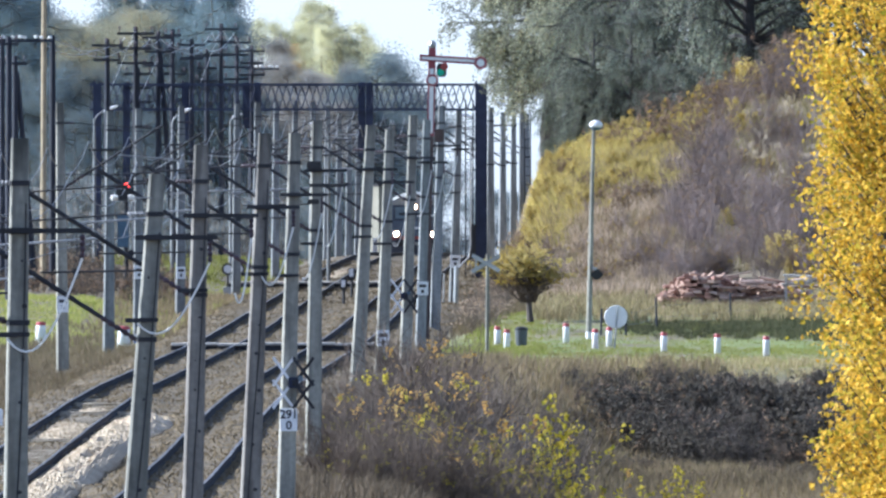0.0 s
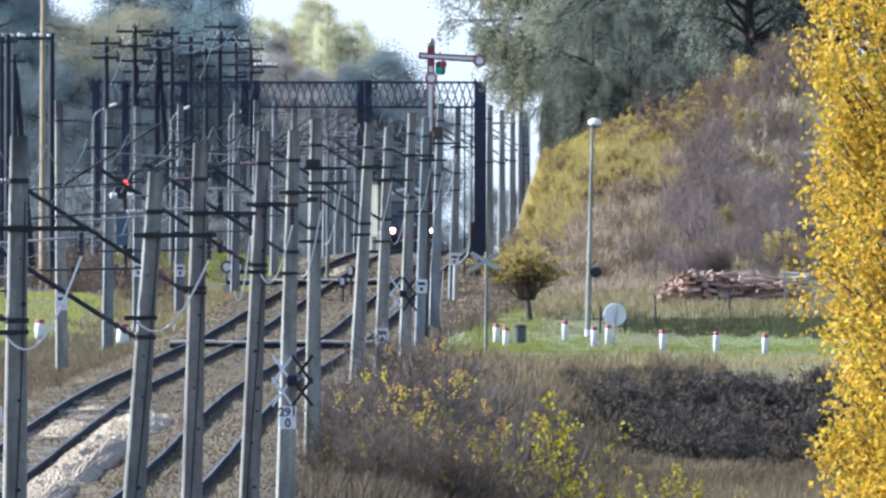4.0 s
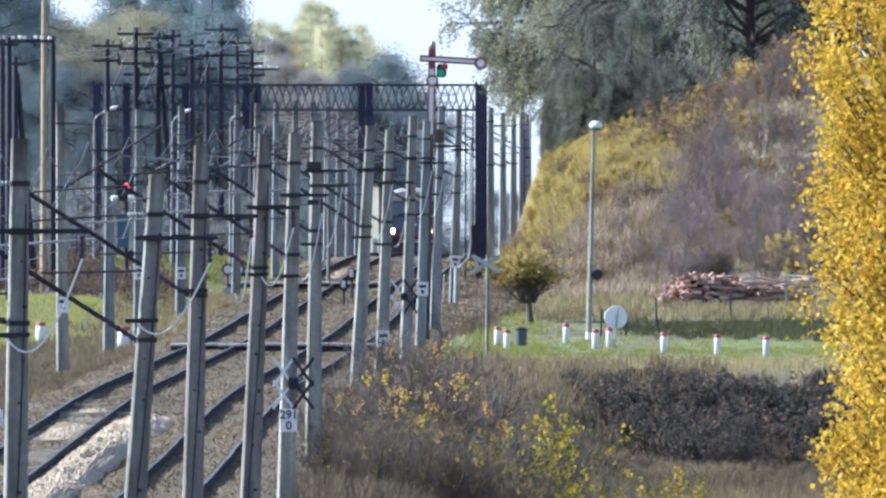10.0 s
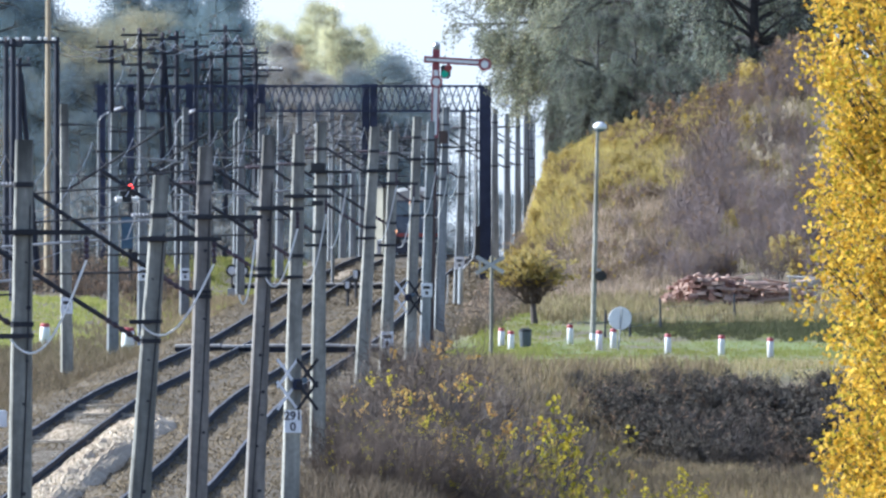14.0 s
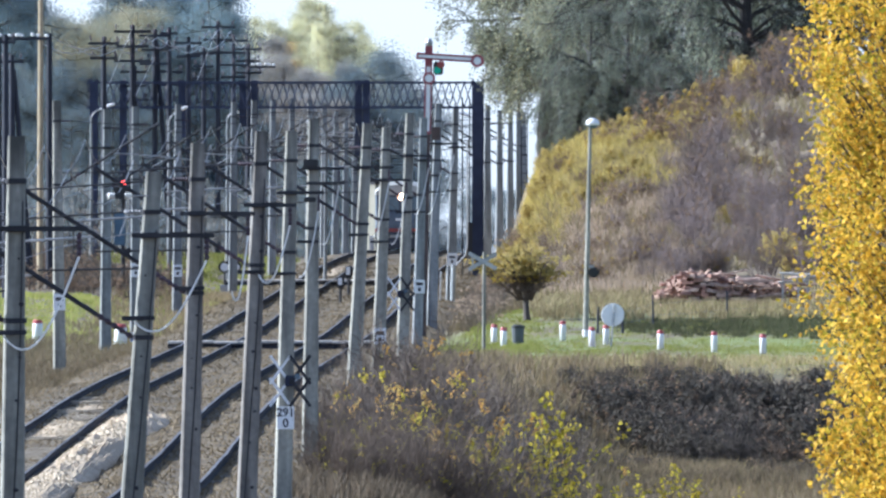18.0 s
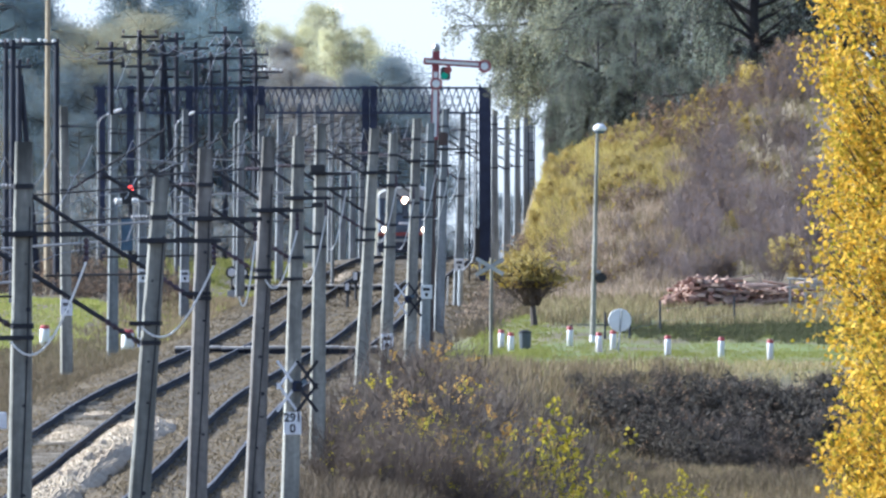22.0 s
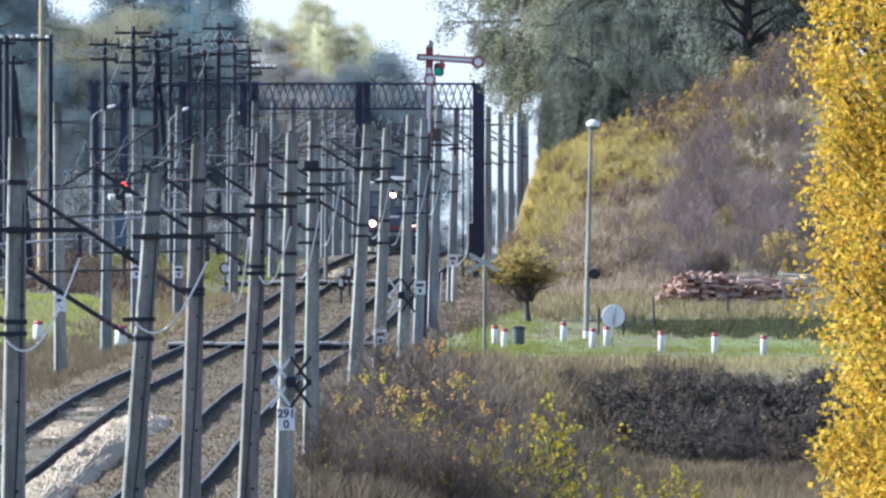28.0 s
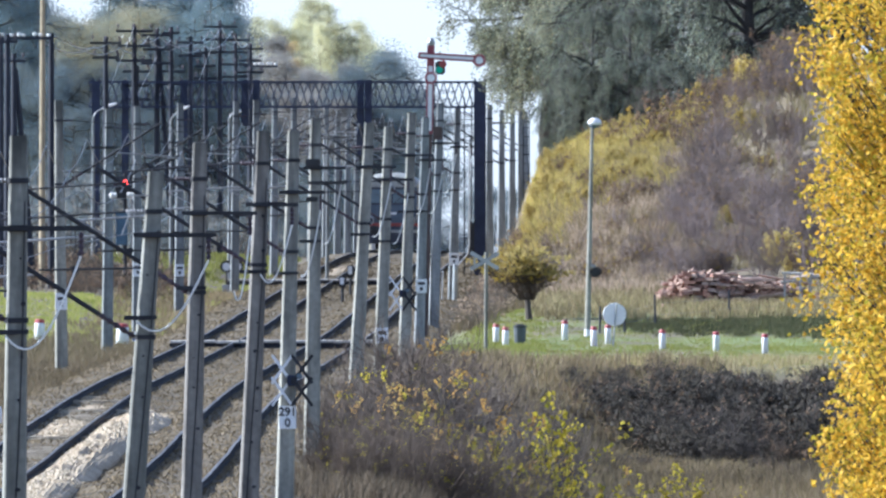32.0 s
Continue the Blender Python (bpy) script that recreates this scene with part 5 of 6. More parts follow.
WITHERED = leaf_mat("withered_grass", [(0.2, 0.155, 0.095), (0.28, 0.215, 0.13), (0.16, 0.13, 0.08), (0.24, 0.2, 0.095)], 0.35)
VERGE_WEED = leaf_mat("brown_verge_weeds", [(0.14, 0.11, 0.07), (0.2, 0.155, 0.098), (0.115, 0.095, 0.062), (0.17, 0.14, 0.075)], 0.35)
GREEN_GRASS = leaf_mat("green_grass", [(0.19, 0.225, 0.042), (0.25, 0.285, 0.06), (0.34, 0.305, 0.11), (0.22, 0.24, 0.06)], 0.4)


def mesh_np(name, v, f, material):
    me = bpy.data.meshes.new(name)
    me.from_pydata(v.reshape(-1, 3).tolist(), [], f.tolist() if hasattr(f, "tolist") else f)
    me.materials.append(material)
    me.update()
    return me


def tubes(P, R, n=3):
    """Many tapered tubes at once. P: (N, k, 3), R: (N, k)."""
    N, k, _ = P.shape
    T = np.gradient(P, axis=1)
    T /= np.linalg.norm(T, axis=2, keepdims=True) + 1e-9
    ref = np.where(np.abs(T[..., 2:3]) > 0.8, np.array([1.0, 0.1, 0.0]), np.array([0.0, 0.1, 1.0]))
    S = np.cross(T, ref)
    S /= np.linalg.norm(S, axis=2, keepdims=True) + 1e-9
    U = np.cross(S, T)
    a = np.arange(n) * 2 * np.pi / n
    V = P[:, :, None] + R[:, :, None, None] * (np.cos(a)[None, None, :, None] * S[:, :, None] + np.sin(a)[None, None, :, None] * U[:, :, None])
    i = np.arange(N)[:, None, None] * k * n + np.arange(k - 1)[None, :, None] * n
    j = np.arange(n)[None, None, :]
    j2 = (j + 1) % n
    F = np.stack([i + j, i + j2, i + n + j2, i + n + j], -1).reshape(-1, 4)
    return V.reshape(-1, 3), F


def spikes(P, R):
    """Tapered three-sided twigs that run out to a point. P: (N, k, 3), R: (N, k)."""
    N, k, _ = P.shape
    V, F = tubes(P[:, :-1], R[:, :-1], 3) if k > 2 else (None, None)
    if k == 2:
        T = P[:, 1] - P[:, 0]
        S = np.cross(T, np.array([0.31, 0.9, 0.2]))
        S /= np.linalg.norm(S, axis=1, keepdims=True) + 1e-9
        U = np.cross(S, T / (np.linalg.norm(T, axis=1, keepdims=True) + 1e-9))
        a = np.arange(3) * 2 * np.pi / 3
        V = (P[:, 0][:, None] + R[:, :1, None] * (np.cos(a)[None, :, None] * S[:, None] + np.sin(a)[None, :, None] * U[:, None])).reshape(-1, 3)
        F = np.zeros((0, 4), int)
    m = k - 1
    tip = len(V) + np.arange(N)
    last = np.arange(N)[:, None] * m * 3 + (m - 1) * 3 + np.arange(3)
    T3 = np.stack([last, np.roll(last, -1, axis=1), np.repeat(tip[:, None], 3, 1)], -1).reshape(-1, 3)
    return np.concatenate([V, P[:, -1]]), F.tolist() + T3.tolist()


def joined(pieces):
    """One vertex list and one face list from several."""
    V, F, k = [], [], 0
    for v, f in pieces:
        V.append(v)
        F += [[i + k for i in q] for q in (f.tolist() if hasattr(f, "tolist") else f)]
        k += len(v)
    return np.concatenate(V), F


def leaves(C, size, rng, turned=0.0):
    """Folded pointed leaves at the places C; turned: how far they face the light."""
    N = len(C)
    D = rng.normal(size=(N, 3))
    D /= np.linalg.norm(D, axis=1, keepdims=True)
    D = D * (1 - turned) + turned * np.array([-0.62, -0.45, 0.64])
    D /= np.linalg.norm(D, axis=1, keepdims=True) + 1e-9
    A = np.cross(D, rng.normal(size=(N, 3)))
    A /= np.linalg.norm(A, axis=1, keepdims=True) + 1e-9
    B = np.cross(D, A)
    s = (size * rng.uniform(0.6, 1.3, N))[:, None]
    V = np.stack([C - A * s * 0.5, C + B * s * 0.38 + D * s * 0.12, C + A * s * 0.55, C - B * s * 0.38 + D * s * 0.12], 1)
    b = np.arange(N)[:, None] * 4
    F = np.concatenate([b + [[0, 1, 2]], b + [[0, 2, 3]]])
    return V.reshape(-1, 3), F


def grow(rng, base, direction, length, k=5, wander=0.25, lift=0.1):
    """Wandering polylines. base, direction: (N, 3); length: (N,)."""
    N = len(base)
    P = [base]
    d = direction / np.linalg.norm(direction, axis=1, keepdims=True)
    for _ in range(k - 1):
        d = d + rng.normal(size=(N, 3)) * wander + np.array([0, 0, lift])
        d /= np.linalg.norm(d, axis=1, keepdims=True)
        P.append(P[-1] + d * (length / (k - 1))[:, None])
    return np.stack(P, 1)


def pick(rng, P, N, lo=0.3, hi=1.0):
    """N points on the polylines P between the shares lo and hi of their length, with the way of the line there."""
    i = rng.integers(0, len(P), N)
    k = P.shape[1]
    u = rng.uniform(lo, hi, N) * (k - 1)
    a = np.minimum(u.astype(int), k - 2)
    w = (u - a)[:, None]
    return P[i, a] * (1 - w) + P[i, a + 1] * w, P[i, a + 1] - P[i, a]


def shrub(name, seed, h, spread, stems, twigs, twig_mat, leaf_list, label, thick=0.03, lsize=0.09, category="shrub", group=""):
    """A many-stemmed shrub: stems, branches and fine twigs, and leaves on the twig ends."""
    rng = np.random.default_rng(seed)
    t = thing(name, Matrix(), label, category, group)
    a = rng.uniform(0, 2 * np.pi, stems)
    tilt = rng.uniform(0, 1, stems) ** 0.7 * spread
    base = np.stack([np.cos(a) * tilt * 0.25, np.sin(a) * tilt * 0.25, np.full(stems, -0.15)], 1)
    dr = np.stack([np.cos(a) * tilt / h, np.sin(a) * tilt / h, np.ones(stems)], 1)
    P = grow(rng, base, dr, h * rng.uniform(0.6, 1.0, stems), 6, 0.16, 0.06)
    R = thick * np.linspace(1, 0.25, 6)[None] * rng.uniform(0.6, 1.1, stems)[:, None]
    V0, F0 = tubes(P, R, 3)
    nb = twigs // 4
    b0, w0 = pick(rng, P, nb, 0.2, 0.95)
    Q = grow(rng, b0, w0 / np.linalg.norm(w0, axis=1, keepdims=True) + rng.normal(size=(nb, 3)) * 0.55, h * rng.uniform(0.16, 0.34, nb), 4, 0.25, 0.12)
    V1, F1 = spikes(Q, thick * 0.4 * np.linspace(1, 0.4, 4)[None].repeat(nb, 0))
    c0, w1 = pick(rng, Q, twigs, 0.2, 1.0)
    W = grow(rng, c0, w1 / (np.linalg.norm(w1, axis=1, keepdims=True) + 1e-9) + rng.normal(size=(twigs, 3)) * 0.6, h * rng.uniform(0.08, 0.19, twigs), 2, 0.3, 0.1)
    V2, F2 = spikes(W, np.full((twigs, 2), thick * 0.26))
    part_mesh = mesh_np("branchwork", *joined([(V0, F0), (V1, F1), (V2, F2)]), twig_mat)
    o = new("branchwork", part_mesh)
    o.parent = t
    for m, n, lo in leaf_list:
        heads = rng.integers(0, twigs, max(1, n // 15))
        C = W[rng.choice(heads, n), rng.integers(0, 2, n)] + rng.normal(size=(n, 3)) * 0.07 * h / 3
        C = C[C[:, 2] > lo * h]
        V, F = leaves(C, lsize, rng)
        o = new("foliage", mesh_np("foliage", V, F, m))
        o.parent = t
    return t


def tree(name, seed, h, crown_r, crown_lo, leaf_mats, n_leaf, lsize, label, trunk_r=0.2, limbs=26, shape="round", droop=0.0, bark=None, twigs=0, group="", clump=0.55, strands=False):
    """Trunk, limbs and a crown of leaf clumps on the branch ends."""
    rng = np.random.default_rng(seed)
    t = thing(name, Matrix(), label, "tree", group)
    tp_ = np.array([[[0.25 * rng.normal() * u * (1 - u), 0.25 * rng.normal() * u * (1 - u), -0.3 + (h + 0.1) * u] for u in np.linspace(0, 1, 8)]])
    V0, F0 = tubes(tp_, (trunk_r * np.linspace(1, 0.08, 8))[None], 8)
    zz = rng.uniform(crown_lo, 0.97, limbs)
    prof = {"round": lambda q: np.sqrt(np.clip(1 - (2 * q - 0.9) ** 2, 0.06, 1)), "cone": lambda q: 0.12 + 0.9 * (1 - q), "column": lambda q: np.clip(2.6 * q, 0.3, 1) * np.clip(3.2 * (1 - q), 0.15, 1)}[shape]
    q = (zz - crown_lo) / (1 - crown_lo)
    a = rng.uniform(0, 2 * np.pi, limbs)
    up = {"round": 0.5, "cone": -0.05, "column": 1.8}[shape]
    L = crown_r * prof(q) * rng.uniform(0.75, 1.1, limbs) * (1.5 if shape == "column" else 1.0)
    B = np.stack([0 * zz, 0 * zz, zz * h - (L * 0.55 if shape == "column" else L * 0.25)], 1)
    B[:, 2] = np.maximum(B[:, 2], crown_lo * h * 0.8)
    P = grow(rng, B, np.stack([np.cos(a), np.sin(a), np.full(limbs, up)], 1), L, 6, 0.14, -droop * 0.25)
    V1, F1 = tubes(P, trunk_r * 0.3 * np.linspace(1, 0.2, 6)[None].repeat(limbs, 0), 5)
    nb = limbs * 6
    b0, w0 = pick(rng, P, nb, 0.25, 1.0)
    Q = grow(rng, b0, w0 / np.linalg.norm(w0, axis=1, keepdims=True) + rng.normal(size=(nb, 3)) * 0.6, crown_r * rng.uniform(0.2, 0.45, nb), 5, 0.2, -droop)
    pieces = [(V0, F0), (V1, F1), spikes(Q, trunk_r * 0.1 * np.linspace(1, 0.3, 5)[None].repeat(nb, 0))]
    if twigs:
        c0, w1 = pick(rng, Q, twigs, 0.1, 1.0)
        W = grow(rng, c0, w1 + rng.normal(size=(twigs, 3)) * 0.2, crown_r * rng.uniform(0.1, 0.3, twigs), 4, 0.2, -droop * 1.3)
        pieces.append(spikes(W, np.full((twigs, 4), 0.012)))
    else:
        W = Q
    o = new("trunk", mesh_np("trunk", *joined(pieces), bark or BARK))
    o.parent = t
    for m, share in leaf_mats:
        n = int(n_leaf * share)
        heads = rng.integers(0, len(W), max(4, n // (12 if strands else 25)))
        if strands:
            C = pick(rng, W[np.unique(heads)], n, 0.0, 1.0)[0] + np.clip(rng.normal(size=(n, 3)), -1.5, 1.5) * clump * np.array([0.6, 0.6, 1.5])
        else:
            C = W[rng.choice(heads, n), rng.integers(0, W.shape[1], n)] + np.clip(rng.normal(size=(n, 3)), -1.4, 1.4) * clump * np.array([1, 1, 0.8])
        V_, F_ = leaves(C, lsize, rng, 0.6)
        o = new("crown", mesh_np("crown", V_, F_, m))
        o.parent = t
    return t


def place(proto, rows, rng, tag=None, on_ground=True):
    """Copies of a plant at (x, d, size); the first row takes the plant itself."""
    for i, (x, d, k) in enumerate(rows):
        m = pose(x, d, ground_z(x, d) - 0.05, 0, 0, rng.uniform(0, 360)) @ Matrix.Diagonal((k, k, k * rng.uniform(0.9, 1.1), 1))
        m = lifted(m)
        if i == 0:
            proto.matrix_basis = m
        else:
            o = copy_thing(proto, Matrix())
            o.matrix_basis = m


rng = np.random.default_rng(11)
# the yellow poplar close to the viaduct
def poplar(seed, h, radius, clumps, per, lsize):
    """An upright poplar: limbs to many leaf clumps that fill a narrow column to its uneven edge."""
    r = np.random.default_rng(seed)
    t = thing("poplar_tree", Matrix(), "tall golden-yellow poplar in full autumn leaf", "tree")
    z = h * r.uniform(0.05, 1.0, clumps)
    a = r.uniform(0, 2 * np.pi, clumps)
    edge = radius * np.clip(3.0 * (1 - z / h), 0.1, 1) * (1 + 0.1 * np.sin(3 * a + z * 2.3) + 0.07 * np.sin(5 * a - 4.1 * z))
    edge *= 1 - 0.11 * np.clip(9.2 - z, 0, 1)
    q = edge * np.sqrt(r.uniform(0.12, 1.0, clumps))
    tip = np.stack([q * np.cos(a), q * np.sin(a), z], 1)
    base = np.stack([0 * z, 0 * z, np.clip(z - 1.0 * q - 0.3, 0.3, h)], 1)
    u = np.linspace(0, 1, 5)[None, :, None]
    P = base[:, None] * (1 - u) + tip[:, None] * u
    P += r.normal(size=P.shape) * 0.05 * u
    V1, F1 = tubes(P, np.linspace(0.016, 0.004, 5)[None] * r.uniform(0.6, 1.8, (clumps, 1)), 3)
    V0, F0 = tubes(np.array([[[0.05 * math.sin(k), 0.05 * math.cos(k), -0.3 + h * k / 8] for k in range(9)]]), np.linspace(0.24, 0.02, 9)[None], 9)
    o = new("trunk", mesh_np("trunk", np.concatenate([V0, V1]), np.concatenate([F0, F1 + len(V0)]), BARK))
    o.parent = t
    for m, share in ((YELLOW, 0.78), (YELLOW_GREEN, 0.22)):
        n = int(clumps * per * share)
        C = tip[r.integers(0, clumps, n)] + r.normal(size=(n, 3)) * np.array([0.11, 0.11, 0.15])
        V, F = leaves(C, lsize, r)
        o = new("crown", mesh_np("crown", V, F, m))
        o.parent = t
    return t


POPLAR = (6.2, 380)
tree_near = poplar(3, 24.0, 1.8, 5600, 42, 0.072)
tree_near.matrix_basis = lifted(pose(*POPLAR, ground_z(*POPLAR) - 0.1))

# thicket before the masts
th = [shrub("shrub", 20, 4.4, 1.5, 24, 1000, TWIG_BROWN, [(YELLOW_GREEN, 70, 0.15)], "tall brown leafless shrub with a few yellow leaves", 0.036, 0.12, group="thicket of shrubs"),
      shrub("shrub", 21, 4.2, 1.7, 26, 1100, TWIG_GREY, [(YELLOW_GREEN, 120, 0.1), (ORANGE, 60, 0.2)], "grey-brown shrub with scattered yellow-green leaves", 0.034, 0.13, group="thicket of shrubs"),
      shrub("shrub", 22, 4.0, 1.6, 26, 1000, TWIG_BROWN, [(ORANGE, 240, 0.45)], "brown shrub with orange leaves on its tips", 0.034, 0.12, group="thicket of shrubs"),
      shrub("shrub", 23, 2.6, 1.3, 22, 900, TWIG_GREY, [(YELLOW_GREEN, 150, 0.15), (ORANGE, 60, 0.1)], "low shrub with scattered yellow leaves", 0.024, 0.155, group="thicket of shrubs")]


def low(rows):
    """The thicket grows lower towards the track."""
    return [(x, d, k * float(np.interp(x, [-3, -1.5, -0.4, 0.6, 9], [0.5, 0.62, 0.78, 0.92, 1.0]))) for x, d, k in rows]


place(th[0], low([(-2.35, 786, 0.95), (-1.75, 800, 1.05), (-0.4, 806, 0.98), (0.3, 812, 0.84), (1.1, 830, 0.8), (1.7, 836, 0.74), (-2.7, 770, 0.8), (2.4, 850, 0.68), (-1.2, 826, 1.1), (3.2, 860, 0.6), (-1.9, 756, 0.9), (-1.3, 762, 1.0), (-0.6, 756, 1.0), (0.1, 762, 0.9), (-2.3, 750, 0.8), (-2.2, 732, 0.75), (-2.55, 718, 0.72), (-2.1, 714, 0.7), (-1.5, 716, 0.62), (-0.9, 718, 0.6), (-1.7, 726, 0.7), (-1.2, 730, 0.72), (-0.5, 722, 0.6), (0.3, 728, 0.65), (1.0, 735, 0.62), (1.9, 738, 0.6), (2.7, 742, 0.55)]), rng)
place(th[1], low([(-1.2, 780, 0.95), (0.6, 786, 0.76), (1.6, 792, 0.76), (2.3, 800, 0.7), (-0.2, 776, 0.8), (2.7, 790, 0.7), (-2.0, 765, 0.7)]), rng)
place(th[2], low([(-0.75, 796, 1.12), (-0.25, 800, 1.05), (2.5, 806, 0.72), (-1.5, 742, 0.42), (-1.2, 744, 0.45), (-0.55, 735, 0.6), (-0.2, 742, 0.65), (-0.35, 728, 0.55), (0.15, 733, 0.6)]), rng)
place(th[3], low([(-1.55, 740, 0.75), (-0.8, 738, 0.8), (0.9, 745, 0.8), (1.7, 748, 0.8), (2.6, 750, 0.8), (0.1, 736, 0.6), (3.6, 800, 0.55), (4.6, 850, 0.5), (5.3, 860, 0.55), (3.3, 770, 0.7), (0.6, 755, 0.95), (1.2, 750, 0.9), (1.55, 770, 0.95), (2.05, 760, 0.95), (2.9, 765, 0.95), (4.3, 770, 0.6), (5.6, 775, 0.6)]), rng)

sapling = shrub("sapling", 24, 4.7, 0.5, 7, 170, TWIG_DARK, [(YELLOW_GREEN, 330, 0.3), (ORANGE, 40, 0.5)], "slender sapling with yellow-green leaves", 0.024, 0.16, "sapling", "saplings in the thicket")
place(sapling, [(0.6, 742, 0.56), (0.88, 744, 0.5), (2.14, 742, 0.84), (1.95, 748, 0.68), (-0.62, 735, 0.4), (-1.6, 728, 0.3), (1.5, 744, 0.46), (3.3, 756, 0.5), (4.35, 770, 0.6), (5.8, 775, 0.62), (6.4, 785, 0.6), (2.95, 760, 0.72), (-0.9, 742, 0.34)], rng)

stem = shrub("bare_sapling", 25, 4.4, 0.9, 8, 260, TWIG_DARK, [(ORANGE, 130, 0.6), (YELLOW_GREEN, 60, 0.3)], "slender dark bare sapling with a few orange leaves", 0.032, 0.13, "sapling", "saplings in the thicket")
place(stem, [(-0.57, 745, 0.74), (-0.3, 748, 0.78), (-0.86, 742, 0.66), (0.2, 745, 0.6), (1.3, 752, 0.7), (1.9, 756, 0.72), (2.6, 760, 0.7), (-1.5, 735, 0.5), (-2.1, 738, 0.5)], rng)

# scrub on the bank below the road
sc = [shrub("scrub_bush", 30, 1.9, 1.2, 28, 850, TWIG_DARK, [(BANK_DARK, 500, 0.1)], "dense dark leafless bush on the bank", 0.016, 0.09, "bush", "scrub on the bank"),
      shrub("scrub_bush", 31, 1.7, 1.3, 28, 850, TWIG_BROWN, [(BANK_DARK, 300, 0.1), (RUSSET, 160, 0.3)], "dense dark dry bush on the bank", 0.016, 0.1, "bush", "scrub on the bank"),
      shrub("scrub_bush", 32, 1.8, 1.2, 28, 800, TWIG_DARK, [(BANK_DARK, 2300, 0.02), (RUSSET, 260, 0.5)], "dark grey-green leafy bush on the bank", 0.016, 0.09, "bush", "scrub on the bank")]
rows = [[], [], []]
for i in range(140):
    x = rng.uniform(2.8, 13.8)
    d = 966 + 42 * rng.uniform(0, 1)
    if d < 976 + max(0.0, 8.5 - x) * 4.5:
        continue
    rows[2 if x > 5.2 and i % 5 < 3 else i % 2].append((x, d, min(rng.uniform(0.6, 1.3), max(0.3, (-0.3 - ground_z(x, d)) / 1.9))))
place(sc[0], rows[0], rng)
for i in range(26):
    x = rng.uniform(4.5, 13.6)
    d = rng.choice([rng.uniform(960, 974), rng.uniform(1000, 1009)])
    rows[1].append((x, d, rng.uniform(0.28, 0.55)))
place(sc[1], rows[1], rng)
place(sc[2], rows[2], rng)

# small tree by the road
st_ = shrub("small_tree", 41, 1.95, 0.95, 19, 1200, TWIG_BROWN, [(HILL_YELLOW, 8500, 0.45), (OCHRE, 2600, 0.3)], "small yellow-topped tree with a dark fan of branches", 0.045, 0.085, "tree")
for o in st_.children:
    o.location.z, o.scale = 0.95, (1.32, 1.2, 0.82)
part("trunk", Shape().tube([(0.08, 0, -0.1), (0.02, 0, 0.5), (-0.02, 0, 1.25)], [0.14, 0.11, 0.08], 9), BARK, st_)
st_.matrix_basis = lifted(pose(2.95, 1105, ground_z(2.95, 1105) - 0.1))

# cutting slope: bare brown thicket, yellow and russet bushes
hl = [shrub("hill_bush", 50, 2.3, 1.4, 28, 900, TWIG_PURPLE, [(RUSSET, 180, 0.1)], "bare purplish-brown bush on the slope", 0.018, 0.09, "bush", "bushes on the slope"),
      shrub("hill_bush", 51, 2.0, 1.5, 22, 620, TWIG_BROWN, [(RUSSET, 480, 0.1), (OCHRE, 120, 0.3)], "russet-leaved bush on the slope", 0.018, 0.13, "bush", "bushes on the slope"),
      shrub("hill_bush", 52, 2.0, 1.5, 20, 360, TWIG_BROWN, [(HILL_YELLOW, 2200, 0.05), (OCHRE, 700, 0.05)], "yellow-leaved bush on the slope", 0.018, 0.1, "bush", "bushes on the slope")]


def gold_edge(x, d):
    """Where the yellow grass of the upper slope begins; it runs out towards larger x."""
    return float(np.interp(x, [3.3, 5.0, 7.3, 9.4, 10.4, 11.8], [1196, 1220, 1228, 1238, 1256, 1400])) + 14 * noise.noise((x * 0.9, d * 0.06, 7.0))


rows = [[], [], [(11.9, 1266, 0.75), (12.4, 1258, 0.7), (11.7, 1240, 0.55), (10.6, 1272, 0.6), (12.5, 1180, 0.8), (13.0, 1176, 0.75), (11.2, 1276, 0.5), (4.3, 1300, 0.4), (4.7, 1312, 0.4), (5.2, 1306, 0.45), (3.9, 1294, 0.35), (4.4, 1325, 0.4)]]
for i in range(305):
    x = rng.uniform(2.6, 14.6)
    d = rng.uniform(1172, 1292)
    if x < line_x(d) + 8.2:
        continue
    p = rng.uniform()
    if d > gold_edge(x, d):
        k = 2 if p < 0.8 else 1
    elif x < 8.4:
        if p < 0.35:
            continue
        k = 0 if p < 0.6 else 1
    elif d > 1240:
        k = 1 if p < 0.65 else (2 if p < 0.78 else 0)
    else:
        k = 0 if p < 0.85 else (1 if p < 0.95 else 2)
    rows[k].append((x, d, rng.uniform(0.25, 0.5) if k == 2 else (rng.uniform(0.5, 0.95) if x > 8.4 else rng.uniform(0.35, 0.6))))
for k in range(3):
    place(hl[k], rows[k], rng)

# the great dark weeping tree behind the slope, and its neighbours
bt = tree("weeping_tree", 60, 13, 6.2, 0.14, [(DARK_GREEN, 0.55), (GREY_GREEN, 0.27), (FAR_BROWN, 0.18)], 90000, 0.115, "great dark weeping tree above the slope", 0.4, 46, "round", 0.4, bark=BARK_DARK, twigs=3000, clump=0.13, strands=True)
place(bt, [(8.8, 1345, 0.8), (12.6, 1325, 0.85), (16.5, 1330, 1.0), (10.6, 1360, 0.9), (6.2, 1320, 0.4), (7.7, 1318, 0.4), (5.3, 1322, 0.3)], rng)
bough = shrub("leaning_sapling", 62, 3.4, 1.0, 6, 200, TWIG_DARK, [(RUSSET, 40, 0.3)], "bare dark sapling leaning out over the slope", 0.03, 0.1, "sapling")
bough.matrix_basis = lifted(pose(10.3, 1276, ground_z(10.3, 1276) + 0.1, 0, -72))
